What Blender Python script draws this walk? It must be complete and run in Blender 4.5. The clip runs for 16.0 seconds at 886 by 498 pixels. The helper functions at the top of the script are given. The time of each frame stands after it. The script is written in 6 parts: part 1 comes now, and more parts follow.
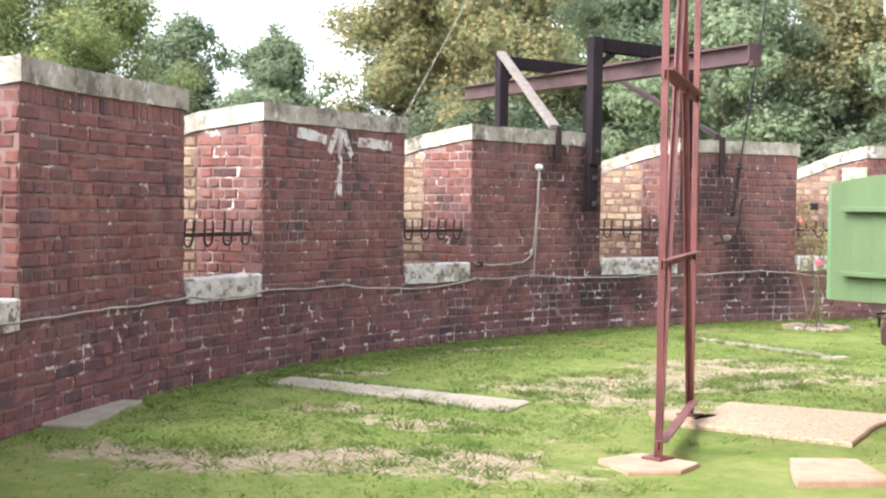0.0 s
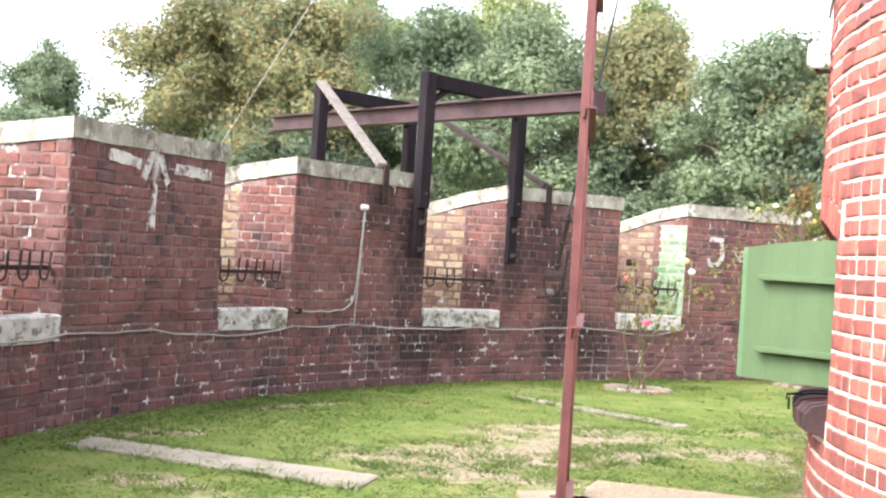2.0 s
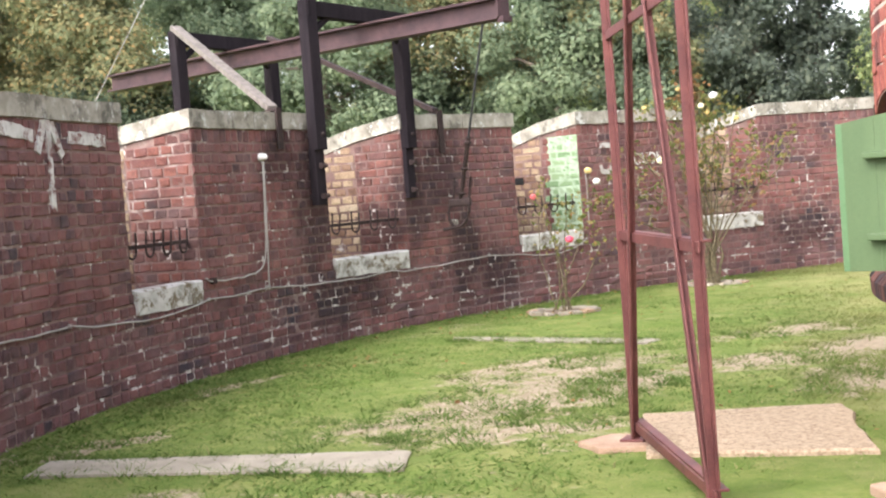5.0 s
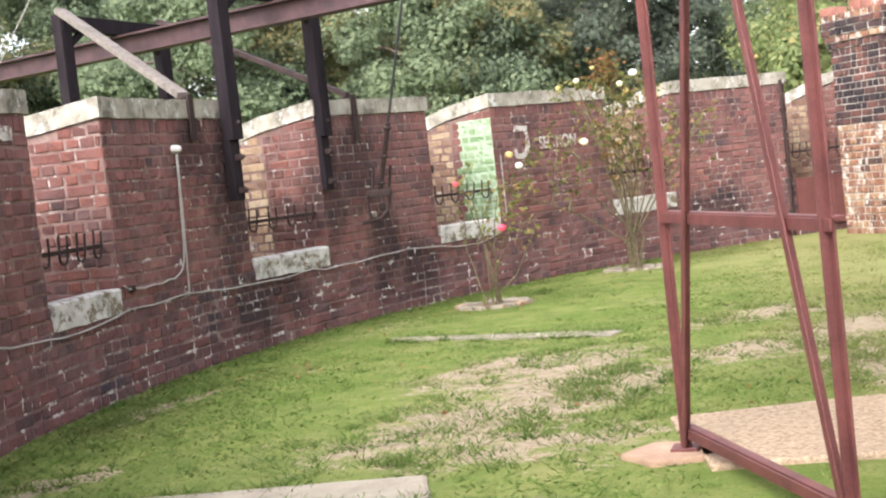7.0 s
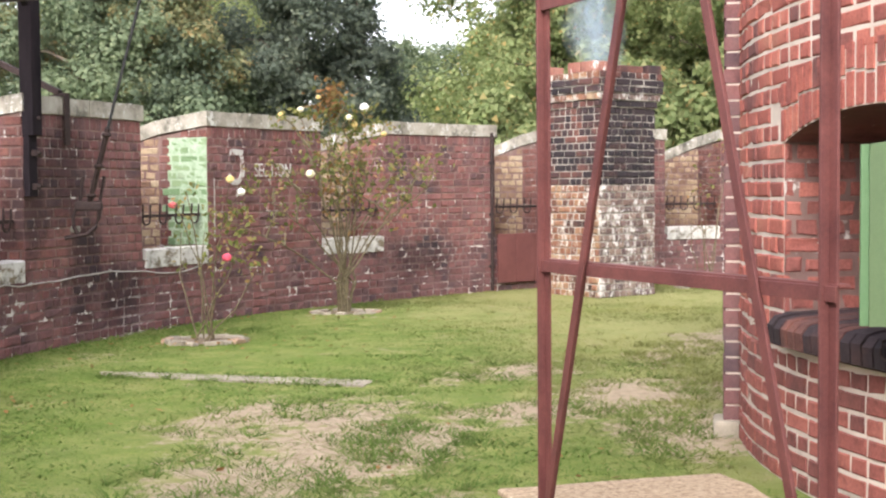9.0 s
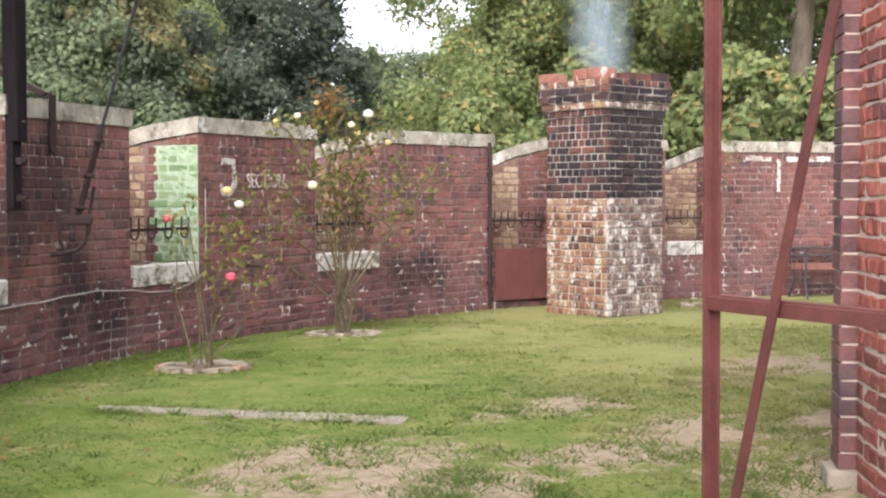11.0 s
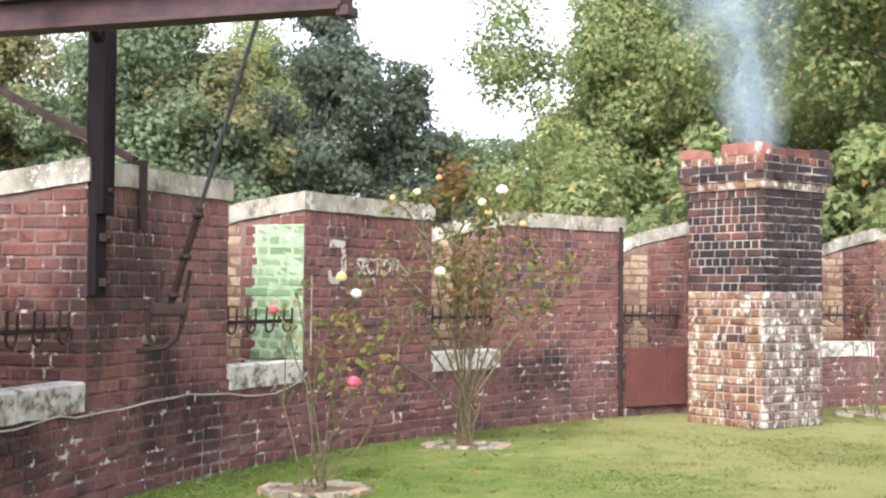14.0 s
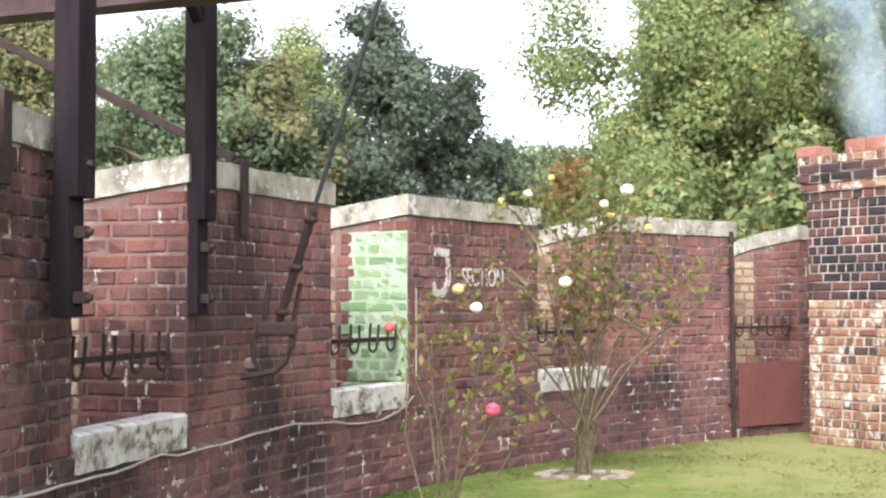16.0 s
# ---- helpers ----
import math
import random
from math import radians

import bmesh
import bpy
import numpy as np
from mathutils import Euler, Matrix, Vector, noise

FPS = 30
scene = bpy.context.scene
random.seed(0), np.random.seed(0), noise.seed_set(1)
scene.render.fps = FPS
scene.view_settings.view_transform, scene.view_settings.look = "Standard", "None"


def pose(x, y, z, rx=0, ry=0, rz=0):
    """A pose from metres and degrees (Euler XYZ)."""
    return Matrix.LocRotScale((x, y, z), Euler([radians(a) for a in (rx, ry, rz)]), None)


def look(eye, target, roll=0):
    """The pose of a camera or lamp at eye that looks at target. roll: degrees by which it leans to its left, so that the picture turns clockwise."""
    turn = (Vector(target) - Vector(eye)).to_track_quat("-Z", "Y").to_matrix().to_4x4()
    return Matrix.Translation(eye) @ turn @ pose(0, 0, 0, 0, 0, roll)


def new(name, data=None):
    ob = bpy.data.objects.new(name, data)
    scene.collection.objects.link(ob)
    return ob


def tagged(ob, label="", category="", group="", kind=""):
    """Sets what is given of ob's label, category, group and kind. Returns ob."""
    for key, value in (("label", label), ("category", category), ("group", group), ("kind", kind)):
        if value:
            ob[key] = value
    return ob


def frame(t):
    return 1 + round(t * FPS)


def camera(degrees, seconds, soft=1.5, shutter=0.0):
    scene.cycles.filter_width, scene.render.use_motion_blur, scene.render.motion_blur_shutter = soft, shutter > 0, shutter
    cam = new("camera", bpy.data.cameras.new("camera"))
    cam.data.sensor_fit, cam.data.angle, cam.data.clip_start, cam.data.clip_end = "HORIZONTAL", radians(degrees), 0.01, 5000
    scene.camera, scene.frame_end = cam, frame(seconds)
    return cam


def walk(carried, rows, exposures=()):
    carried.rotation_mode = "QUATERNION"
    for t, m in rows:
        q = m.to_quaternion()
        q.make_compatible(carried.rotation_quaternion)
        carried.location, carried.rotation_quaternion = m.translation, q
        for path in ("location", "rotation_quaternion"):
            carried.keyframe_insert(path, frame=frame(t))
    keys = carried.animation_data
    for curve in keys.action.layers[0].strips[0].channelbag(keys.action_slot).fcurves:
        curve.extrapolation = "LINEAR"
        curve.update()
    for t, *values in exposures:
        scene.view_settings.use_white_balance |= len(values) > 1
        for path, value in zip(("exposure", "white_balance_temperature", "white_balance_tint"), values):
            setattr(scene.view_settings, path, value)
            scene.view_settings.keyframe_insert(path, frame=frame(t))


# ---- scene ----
cam = camera(37.17, 16.0, soft=2.2)
PATH = [
    (0, (3.252, -2.722, 1.297), (1.839, -1.308, 1.233), 0.72),
    (0.5, (3.010, -2.625, 1.334), (1.637, -1.172, 1.275), 2.52),
    (1, (2.677, -2.531, 1.316), (1.414, -0.980, 1.278), 0.97),
    (1.5, (2.413, -2.392, 1.299), (1.237, -0.775, 1.280), 0.64),
    (2, (2.129, -2.281, 1.327), (0.988, -0.638, 1.334), 3.58),
    (2.5, (1.881, -2.298, 1.309), (0.774, -0.633, 1.331), 1.43),
    (3, (1.608, -2.255, 1.287), (0.517, -0.579, 1.281), 0.37),
    (3.5, (1.371, -2.152, 1.288), (0.281, -0.477, 1.219), -0.96),
    (4, (1.118, -2.156, 1.303), (0.095, -0.441, 1.202), -1.87),
    (4.5, (0.850, -2.124, 1.299), (-0.086, -0.360, 1.189), -0.89),
    (4.7, (0.735, -2.068, 1.288), (-0.176, -0.290, 1.197), -3.26),
    (6.8, (-0.392, -1.505, 1.309), (-1.053, 0.379, 1.201), -4.41),
    (7, (-0.492, -1.455, 1.315), (-1.134, 0.435, 1.199), -6.40),
    (7.5, (-0.733, -1.278, 1.325), (-1.289, 0.637, 1.178), -2.77),
    (8, (-0.973, -1.079, 1.334), (-1.436, 0.862, 1.200), -2.03),
    (8.5, (-1.251, -0.928, 1.306), (-1.465, 1.058, 1.210), -3.89),
    (8.7, (-1.382, -0.877, 1.307), (-1.498, 1.118, 1.217), -1.29),
    (10.8, (-2.158, 0.027, 1.337), (-2.157, 2.025, 1.233), 0.09),
    (11, (-2.211, 0.098, 1.342), (-2.209, 2.097, 1.265), -0.13),
    (11.5, (-2.302, 0.341, 1.346), (-2.295, 2.340, 1.304), 0.74),
    (12, (-2.423, 0.660, 1.349), (-2.408, 2.660, 1.371), 0.69),
    (12.5, (-2.502, 1.019, 1.356), (-2.506, 3.018, 1.424), 1.05),
    (13, (-2.597, 1.314, 1.370), (-2.645, 3.312, 1.454), 2.04),
    (13.5, (-2.746, 1.548, 1.363), (-2.791, 3.546, 1.451), 1.05),
    (14, (-2.885, 1.881, 1.320), (-2.975, 3.878, 1.383), 0.50),
    (14.5, (-3.000, 2.161, 1.292), (-3.262, 4.142, 1.361), 0.25),
    (15, (-3.248, 2.339, 1.280), (-3.489, 4.323, 1.351), -0.86),
    (15.5, (-3.458, 2.686, 1.292), (-3.587, 4.680, 1.357), 0.66),
    (16, (-3.599, 2.918, 1.326), (-3.728, 4.912, 1.407), -0.19),
]
walk(cam, [(t, look(eye, target, roll)) for t, eye, target, roll in PATH],
     [(0, 2.52, 6250, 14), (2.5, 2.5, 6250, 14), (4.5, 2.2, 6350, 14), (6.9, 2.14, 6400, 14), (7.5, 1.93, 6430, 15), (8, 1.82, 6450, 15), (8.6, 1.9, 6450, 15), (11, 1.68, 6450, 16), (12.5, 1.82, 6300, 14), (14, 1.95, 6250, 13), (16, 2.04, 6250, 13)])

# ---- light ----
world = bpy.data.worlds.new("world")
scene.world = world
world.use_nodes = True
_wn = world.node_tree.nodes
_sky = _wn.new("ShaderNodeTexSky")
_sky.sky_type = 'NISHITA'
_sky.sun_disc = False
_sky.sun_elevation = radians(38)
_sky.sun_rotation = radians(192)
_sky.air_density = 1.0
_sky.dust_density = 2.5
_sky.ozone_density = 0.6
_hsv = _wn.new("ShaderNodeHueSaturation")
_hsv.inputs["Saturation"].default_value = 0.3
world.node_tree.links.new(_sky.outputs[0], _hsv.inputs["Color"])
world.node_tree.links.new(_hsv.outputs[0], _wn["Background"].inputs[0])
_wn["Background"].inputs[1].default_value = 0.15

_sl = bpy.data.lights.new("sun", 'SUN')
_sl.energy = 0.85
_sl.angle = radians(25)
_sl.color = (1.0, 0.97, 0.93)
sun = new("sun", _sl)
sun.matrix_world = look((-5, -24, 25), (0, 0, 0))

# ---- materials ----


class Mat:
    """A small wrapper that builds node materials."""

    def __init__(self, name, rough=0.8, metal=0.0, spec=0.3):
        self.m = bpy.data.materials.new(name)
        self.m.use_nodes = True
        self.t = self.m.node_tree
        self.b = self.t.nodes["Principled BSDF"]
        self.b.inputs["Roughness"].default_value = rough
        self.b.inputs["Metallic"].default_value = metal
        self.b.inputs["Specular IOR Level"].default_value = spec

    def n(self, kind, **props):
        nd = self.t.nodes.new(kind)
        for k, v in props.items():
            nd.inputs[k].default_value = v
        return nd

    def l(self, a, b):
        self.t.links.new(a, b)
        return b

    def pos(self):
        g = self.n("ShaderNodeNewGeometry")
        return g.outputs["Position"]

    def noise(self, scale, detail=4.0, rough=0.55, vec=None, stretch=None):
        nd = self.n("ShaderNodeTexNoise", Scale=scale, Detail=detail, Roughness=rough)
        v = vec if vec is not None else self.pos()
        if stretch:
            mp = self.n("ShaderNodeMapping")
            mp.inputs["Scale"].default_value = stretch
            self.l(v, mp.inputs["Vector"])
            v = mp.outputs[0]
        self.l(v, nd.inputs["Vector"])
        return nd.outputs["Fac"]

    def ramp(self, fac, stops, mode='LINEAR'):
        nd = self.n("ShaderNodeValToRGB")
        nd.color_ramp.interpolation = mode
        els = nd.color_ramp.elements
        while len(els) < len(stops):
            els.new(0.5)
        for e, (p, c) in zip(els, stops):
            e.position = p
            e.color = (*c, 1) if len(c) == 3 else c
        self.l(fac, nd.inputs[0])
        return nd.outputs[0]

    def mix(self, fac, a, b, kind='MIX'):
        nd = self.n("ShaderNodeMixRGB")
        nd.blend_type = kind
        for i, v in ((0, fac), (1, a), (2, b)):
            if isinstance(v, (int, float)):
                nd.inputs[i].default_value = v
            elif isinstance(v, tuple):
                nd.inputs[i].default_value = (*v, 1)
            else:
                self.l(v, nd.inputs[i])
        return nd.outputs[0]

    def math(self, op, a, b=0.0):
        nd = self.n("ShaderNodeMath")
        nd.operation = op
        for i, v in ((0, a), (1, b)):
            if isinstance(v, (int, float)):
                nd.inputs[i].default_value = v
            else:
                self.l(v, nd.inputs[i])
        return nd.outputs[0]

    def rnd(self):
        """A random number for each piece, joined or single."""
        g = self.n("ShaderNodeNewGeometry")
        o = self.n("ShaderNodeObjectInfo")
        return self.math('FRACT', self.math('ADD', g.outputs["Random Per Island"], o.outputs["Random"]))

    def color(self, c):
        if isinstance(c, tuple):
            self.b.inputs["Base Color"].default_value = (*c, 1)
        else:
            self.l(c, self.b.inputs["Base Color"])
        return self

    def bump(self, h, strength=0.4, dist=0.01):
        nd = self.n("ShaderNodeBump", Strength=strength, Distance=dist)
        self.l(h, nd.inputs["Height"])
        self.l(nd.outputs[0], self.b.inputs["Normal"])
        return self


# soot and damp on the brickwork: place, half sizes along, across and up, turn
BLOTS = [((-5.6, 7.82, 1.72), (0.26, 0.36, 0.4), 0), ((-5.21, 10.24, 1.5), (0.26, 0.36, 0.6), 17), ((-5.56, 8.25, 1.3), (0.36, 0.42, 0.9), 5), ((-5.55, 8.5, 0.35), (0.36, 0.5, 0.42), 8),
         ((-5.33, 9.75, 1.25), (0.36, 0.36, 0.72), 14), ((-5.8, 9.75, 1.0), (0.62, 0.36, 0.36), 14), ((-5.1, 10.5, 0.6), (0.36, 0.34, 0.7), 18), ((-5.0, 11.0, 0.4), (0.3, 0.55, 0.3), 20),
         ((-3.2, 14.2, 1.2), (0.3, 0.4, 0.5), 40), ((-2.5, 15.0, 0.5), (0.3, 0.8, 0.3), 45), ((-5.6, 9.0, 0.4), (0.3, 0.5, 0.3), 10)]


def blots(m, spread=0.75):
    """How sooty the brickwork is at a place."""
    wob = m.n("ShaderNodeTexNoise", Scale=6.0, Detail=5.0, Roughness=0.7)
    m.l(m.pos(), wob.inputs["Vector"])
    best = None
    for at, half, turn in BLOTS:
        mp = m.n("ShaderNodeMapping")
        mp.vector_type = 'TEXTURE'
        mp.inputs["Location"].default_value = at
        mp.inputs["Rotation"].default_value = (0, 0, radians(-turn))
        mp.inputs["Scale"].default_value = half
        m.l(m.pos(), mp.inputs["Vector"])
        ln = m.n("ShaderNodeVectorMath")
        ln.operation = 'LENGTH'
        m.l(mp.outputs[0], ln.inputs[0])
        v = m.math('SUBTRACT', 1.0, ln.outputs["Value"])
        best = v if best is None else m.math('MAXIMUM', best, v)
    f = m.math('ADD', best, m.math('MULTIPLY', m.math('SUBTRACT', wob.outputs["Fac"], 0.5), 1.6))
    return m.ramp(f, [(0.0, (0, 0, 0)), (0.55, (spread, spread, spread))])


def worn_zone(m):
    """Patches of the wall where the bricks are darker and the joints open and pale."""
    return m.ramp(m.noise(1.15, 5, 0.68), [(0.54, (0, 0, 0)), (0.68, (1, 1, 1))])


def bloom(m, c):
    """A dull film of old limewash that lies over bricks and joints alike in patches."""
    f = m.ramp(m.noise(3.3, 6, 0.7), [(0.42, (0, 0, 0)), (0.68, (0.55, 0.55, 0.55))])
    return m.mix(f, c, (0.2, 0.122, 0.115))


def brick_material(name, ramp, stain=(0.03, 0.02, 0.022), stain_lo=0.5, stain_amt=0.7, white=0.0, white_col=(0.62, 0.58, 0.53), sooty=False):
    m = Mat(name, 0.88, spec=0.2)
    # each brick's own tone, drawn towards its neighbours' by a slow drift over the face
    drift = m.math('MULTIPLY', m.math('SUBTRACT', m.noise(2.4, 3, 0.6), 0.5), 1.5)
    tone = m.math('ADD', m.math('MULTIPLY', m.rnd(), 0.55 if sooty else 0.7), m.math('ADD', 0.24 if sooty else 0.15, drift))
    if sooty:
        tone = m.math('SUBTRACT', tone, m.math('MULTIPLY', worn_zone(m), 0.2))
    c = m.ramp(tone, ramp, 'LINEAR')
    c = m.mix(m.math('MULTIPLY', m.ramp(m.noise(17, 4, 0.7), [(0.5, (0, 0, 0)), (0.75, (1, 1, 1))]), 0.45), c, stain)
    grain = m.noise(70, 5, 0.7)
    c = m.mix(0.55, c, m.ramp(grain, [(0.3, (0.45, 0.42, 0.42)), (0.7, (1.25, 1.2, 1.15))]), 'MULTIPLY')
    big = m.noise(1.3, 5, 0.6)
    c = m.mix(m.math('MULTIPLY', m.ramp(big, [(stain_lo, (0, 0, 0)), (stain_lo + 0.22, (1, 1, 1))]), stain_amt), c, stain)
    if sooty:
        c = bloom(m, c)
        c = m.mix(m.math('MULTIPLY', blots(m), 0.85), c, (0.018, 0.015, 0.017))
    if white > 0:
        w = m.noise(9, 6, 0.75, stretch=(1, 1, 0.55))
        c = m.mix(m.ramp(w, [(0.72 - white * 0.3, (0, 0, 0)), (0.78 - white * 0.3, (0.85, 0.85, 0.85))]), c, white_col)
    m.color(c)
    m.bump(m.noise(45, 6, 0.7), 0.5, 0.006)
    return m.m


def plain_material(name, dark, light, scale=12.0, rough=0.8, metal=0.0, bump=0.3, stretch=None, spec=0.3, fine=90.0):
    m = Mat(name, rough, metal, spec)
    a = m.noise(scale, 5, 0.62, stretch=stretch)
    b = m.noise(fine, 3, 0.6)
    f = m.math('ADD', m.math('MULTIPLY', a, 0.7), m.math('MULTIPLY', b, 0.3))
    m.color(m.ramp(f, [(0.34, dark), (0.66, light)]))
    if bump:
        m.bump(b, bump, 0.004)
    return m.m


BR_WALL = brick_material("brick_wall", [(0, (0.0528, 0.0442, 0.0525)), (0.2, (0.101, 0.059, 0.0618)), (0.4, (0.154, 0.0708, 0.068)), (0.6, (0.187, 0.0806, 0.0751)),
                                        (0.8, (0.221, 0.0943, 0.0845)), (1, (0.278, 0.138, 0.115))], stain_amt=0.5, white=0.14, sooty=True)
BR_BASE = brick_material("brick_base", [(0, (0.0572, 0.0486, 0.0596)), (0.25, (0.104, 0.0612, 0.0662)), (0.5, (0.156, 0.0739, 0.0739)), (0.75, (0.198, 0.0876, 0.0839)),
                                        (1, (0.244, 0.114, 0.104))], stain_amt=0.45, white=0.16, sooty=True)
BR_RET = brick_material("brick_reveal", [(0, (0.0578, 0.0383, 0.0391)), (0.25, (0.112, 0.0516, 0.0458)), (0.5, (0.165, 0.0666, 0.0542)), (0.75, (0.206, 0.0833, 0.065)),
                                         (1, (0.256, 0.121, 0.0891))], stain_lo=0.56, sooty=True)
BR_PALE = brick_material("brick_pale", [(0, (0.17, 0.1, 0.072)), (0.3, (0.27, 0.18, 0.12)), (0.55, (0.34, 0.25, 0.165)), (0.8, (0.39, 0.305, 0.2)),
                                        (1, (0.43, 0.36, 0.26))], stain_lo=0.6, stain_amt=0.5)
BR_TOWER = brick_material("brick_tower", [(0, (0.156, 0.068, 0.0632)), (0.25, (0.248, 0.085, 0.0714)), (0.5, (0.331, 0.105, 0.0836)), (0.75, (0.386, 0.13, 0.0989)),
                                          (1, (0.423, 0.185, 0.133))], stain_lo=0.68, stain_amt=0.5)
BR_DARKRED = brick_material("brick_lower_tower", [(0, (0.15, 0.066, 0.06)), (0.3, (0.22, 0.082, 0.07)), (0.6, (0.29, 0.1, 0.082)), (1, (0.37, 0.135, 0.105))], stain_lo=0.68)
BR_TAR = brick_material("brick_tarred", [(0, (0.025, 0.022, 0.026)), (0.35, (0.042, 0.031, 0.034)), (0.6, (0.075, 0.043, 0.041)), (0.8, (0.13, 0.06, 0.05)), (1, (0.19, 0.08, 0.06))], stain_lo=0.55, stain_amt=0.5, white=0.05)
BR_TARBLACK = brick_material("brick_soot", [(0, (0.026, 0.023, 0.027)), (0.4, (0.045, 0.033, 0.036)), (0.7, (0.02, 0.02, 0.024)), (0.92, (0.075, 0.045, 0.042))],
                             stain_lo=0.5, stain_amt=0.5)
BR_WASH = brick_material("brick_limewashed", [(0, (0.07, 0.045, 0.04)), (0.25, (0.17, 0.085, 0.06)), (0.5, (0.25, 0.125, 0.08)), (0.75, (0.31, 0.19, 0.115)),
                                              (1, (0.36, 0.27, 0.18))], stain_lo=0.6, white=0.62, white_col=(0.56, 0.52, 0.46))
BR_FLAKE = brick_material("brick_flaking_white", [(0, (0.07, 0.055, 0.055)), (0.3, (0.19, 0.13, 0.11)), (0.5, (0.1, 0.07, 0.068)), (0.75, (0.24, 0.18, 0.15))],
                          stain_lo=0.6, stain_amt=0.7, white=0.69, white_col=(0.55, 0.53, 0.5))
BR_CAP = brick_material("brick_cap", [(0, (0.15, 0.06, 0.05)), (0.5, (0.26, 0.1, 0.078)), (1, (0.33, 0.17, 0.13))], stain_lo=0.56, white=0.5)


def mortar_material(name, a, b, w=(0.55, 0.52, 0.48), wlo=0.62, zoned=False):
    m = Mat(name, 0.95, spec=0.1)
    c = m.ramp(m.noise(4, 5, 0.6), [(0.35, a), (0.65, b)])
    pale = m.ramp(m.noise(6 if zoned else 2.6, 5, 0.7), [(wlo, (0, 0, 0)), (wlo + 0.06, (1, 1, 1))])
    if zoned:
        # open pale joints in the worn patches, single bright runs elsewhere
        thick = m.ramp(m.noise(9, 4, 0.7), [(0.46, (0, 0, 0)), (0.66, (0.8, 0.8, 0.8))])
        pale = m.math('MAXIMUM', pale, m.math('MULTIPLY', worn_zone(m), thick))
        c = bloom(m, c)
        c = m.mix(m.math('MULTIPLY', blots(m), 0.6), c, (0.03, 0.026, 0.026))
    m.color(m.mix(pale, c, w))
    m.bump(m.noise(120, 3), 0.5, 0.004)
    return m.m


MO_WALL = mortar_material("mortar_wall", (0.105, 0.066, 0.06), (0.2, 0.136, 0.124), w=(0.58, 0.54, 0.5), wlo=0.565, zoned=True)
MO_RET = mortar_material("mortar_reveal", (0.12, 0.074, 0.064), (0.23, 0.158, 0.135), w=(0.5, 0.46, 0.42), wlo=0.585, zoned=True)
MO_TOWER = mortar_material("mortar_tower", (0.44, 0.37, 0.31), (0.62, 0.54, 0.46), wlo=0.7)
MO_CHIM = mortar_material("mortar_chimney", (0.2, 0.18, 0.155), (0.44, 0.41, 0.36))


def coping_material():
    m = Mat("coping_concrete", 0.92, spec=0.15)
    c = m.ramp(m.noise(5, 6, 0.65), [(0.32, (0.15, 0.137, 0.11)), (0.5, (0.3, 0.277, 0.228)), (0.7, (0.43, 0.4, 0.343))])
    c = m.mix(m.ramp(m.noise(8, 6, 0.78, stretch=(1, 1, 0.8)), [(0.56, (0, 0, 0)), (0.61, (0.8, 0.8, 0.8))]), c, (0.58, 0.57, 0.53))
    c = m.mix(m.ramp(m.noise(4.5, 6, 0.75, stretch=(1, 1, 0.75)), [(0.54, (0, 0, 0)), (0.64, (0.85, 0.85, 0.85))]), c, (0.085, 0.08, 0.065))
    m.color(c)
    m.bump(m.noise(60, 5, 0.7), 0.6, 0.006)
    return m.m


def flaking_white(name, base, cover=0.5, dirt=(0.12, 0.11, 0.085)):
    m = Mat(name, 0.85, spec=0.2)
    c = m.ramp(m.noise(9, 5, 0.6), [(0.35, (0.4, 0.385, 0.35)), (0.6, (0.56, 0.545, 0.51))])
    c = m.mix(m.ramp(m.noise(8, 6, 0.72, stretch=(1, 1, 1.3)), [(cover, (0, 0, 0)), (cover + 0.07, (1, 1, 1))]), c, base)
    c = m.mix(m.ramp(m.noise(4, 5, 0.7), [(0.52, (0, 0, 0)), (0.64, (0.75, 0.75, 0.75))]), c, dirt)
    m.color(c)
    m.bump(m.noise(40, 5, 0.7), 0.5, 0.005)
    return m.m


COPING = coping_material()
SILLWHITE = flaking_white("sill_white_paint", (0.17, 0.135, 0.09), 0.52, (0.1, 0.085, 0.06))
SIGNWHITE = flaking_white("old_white_paint", (0.16, 0.075, 0.065), 0.51, (0.3, 0.24, 0.22))


def green_brick():
    m = Mat("brick_green_paint", 0.75, spec=0.25)
    c = m.ramp(m.rnd(), [(0, (0.14, 0.22, 0.11)), (0.3, (0.17, 0.25, 0.13)), (0.6, (0.2, 0.28, 0.15)), (0.85, (0.24, 0.31, 0.2))], 'CONSTANT')
    c = m.mix(m.ramp(m.noise(10, 6, 0.75), [(0.56, (0, 0, 0)), (0.62, (0.8, 0.8, 0.8))]), c, (0.38, 0.47, 0.35))
    c = m.mix(m.ramp(m.noise(6, 5, 0.7), [(0.64, (0, 0, 0)), (0.7, (0.8, 0.8, 0.8))]), c, (0.12, 0.15, 0.1))
    m.color(c)
    m.bump(m.noise(45, 6, 0.7), 0.5, 0.006)
    return m.m


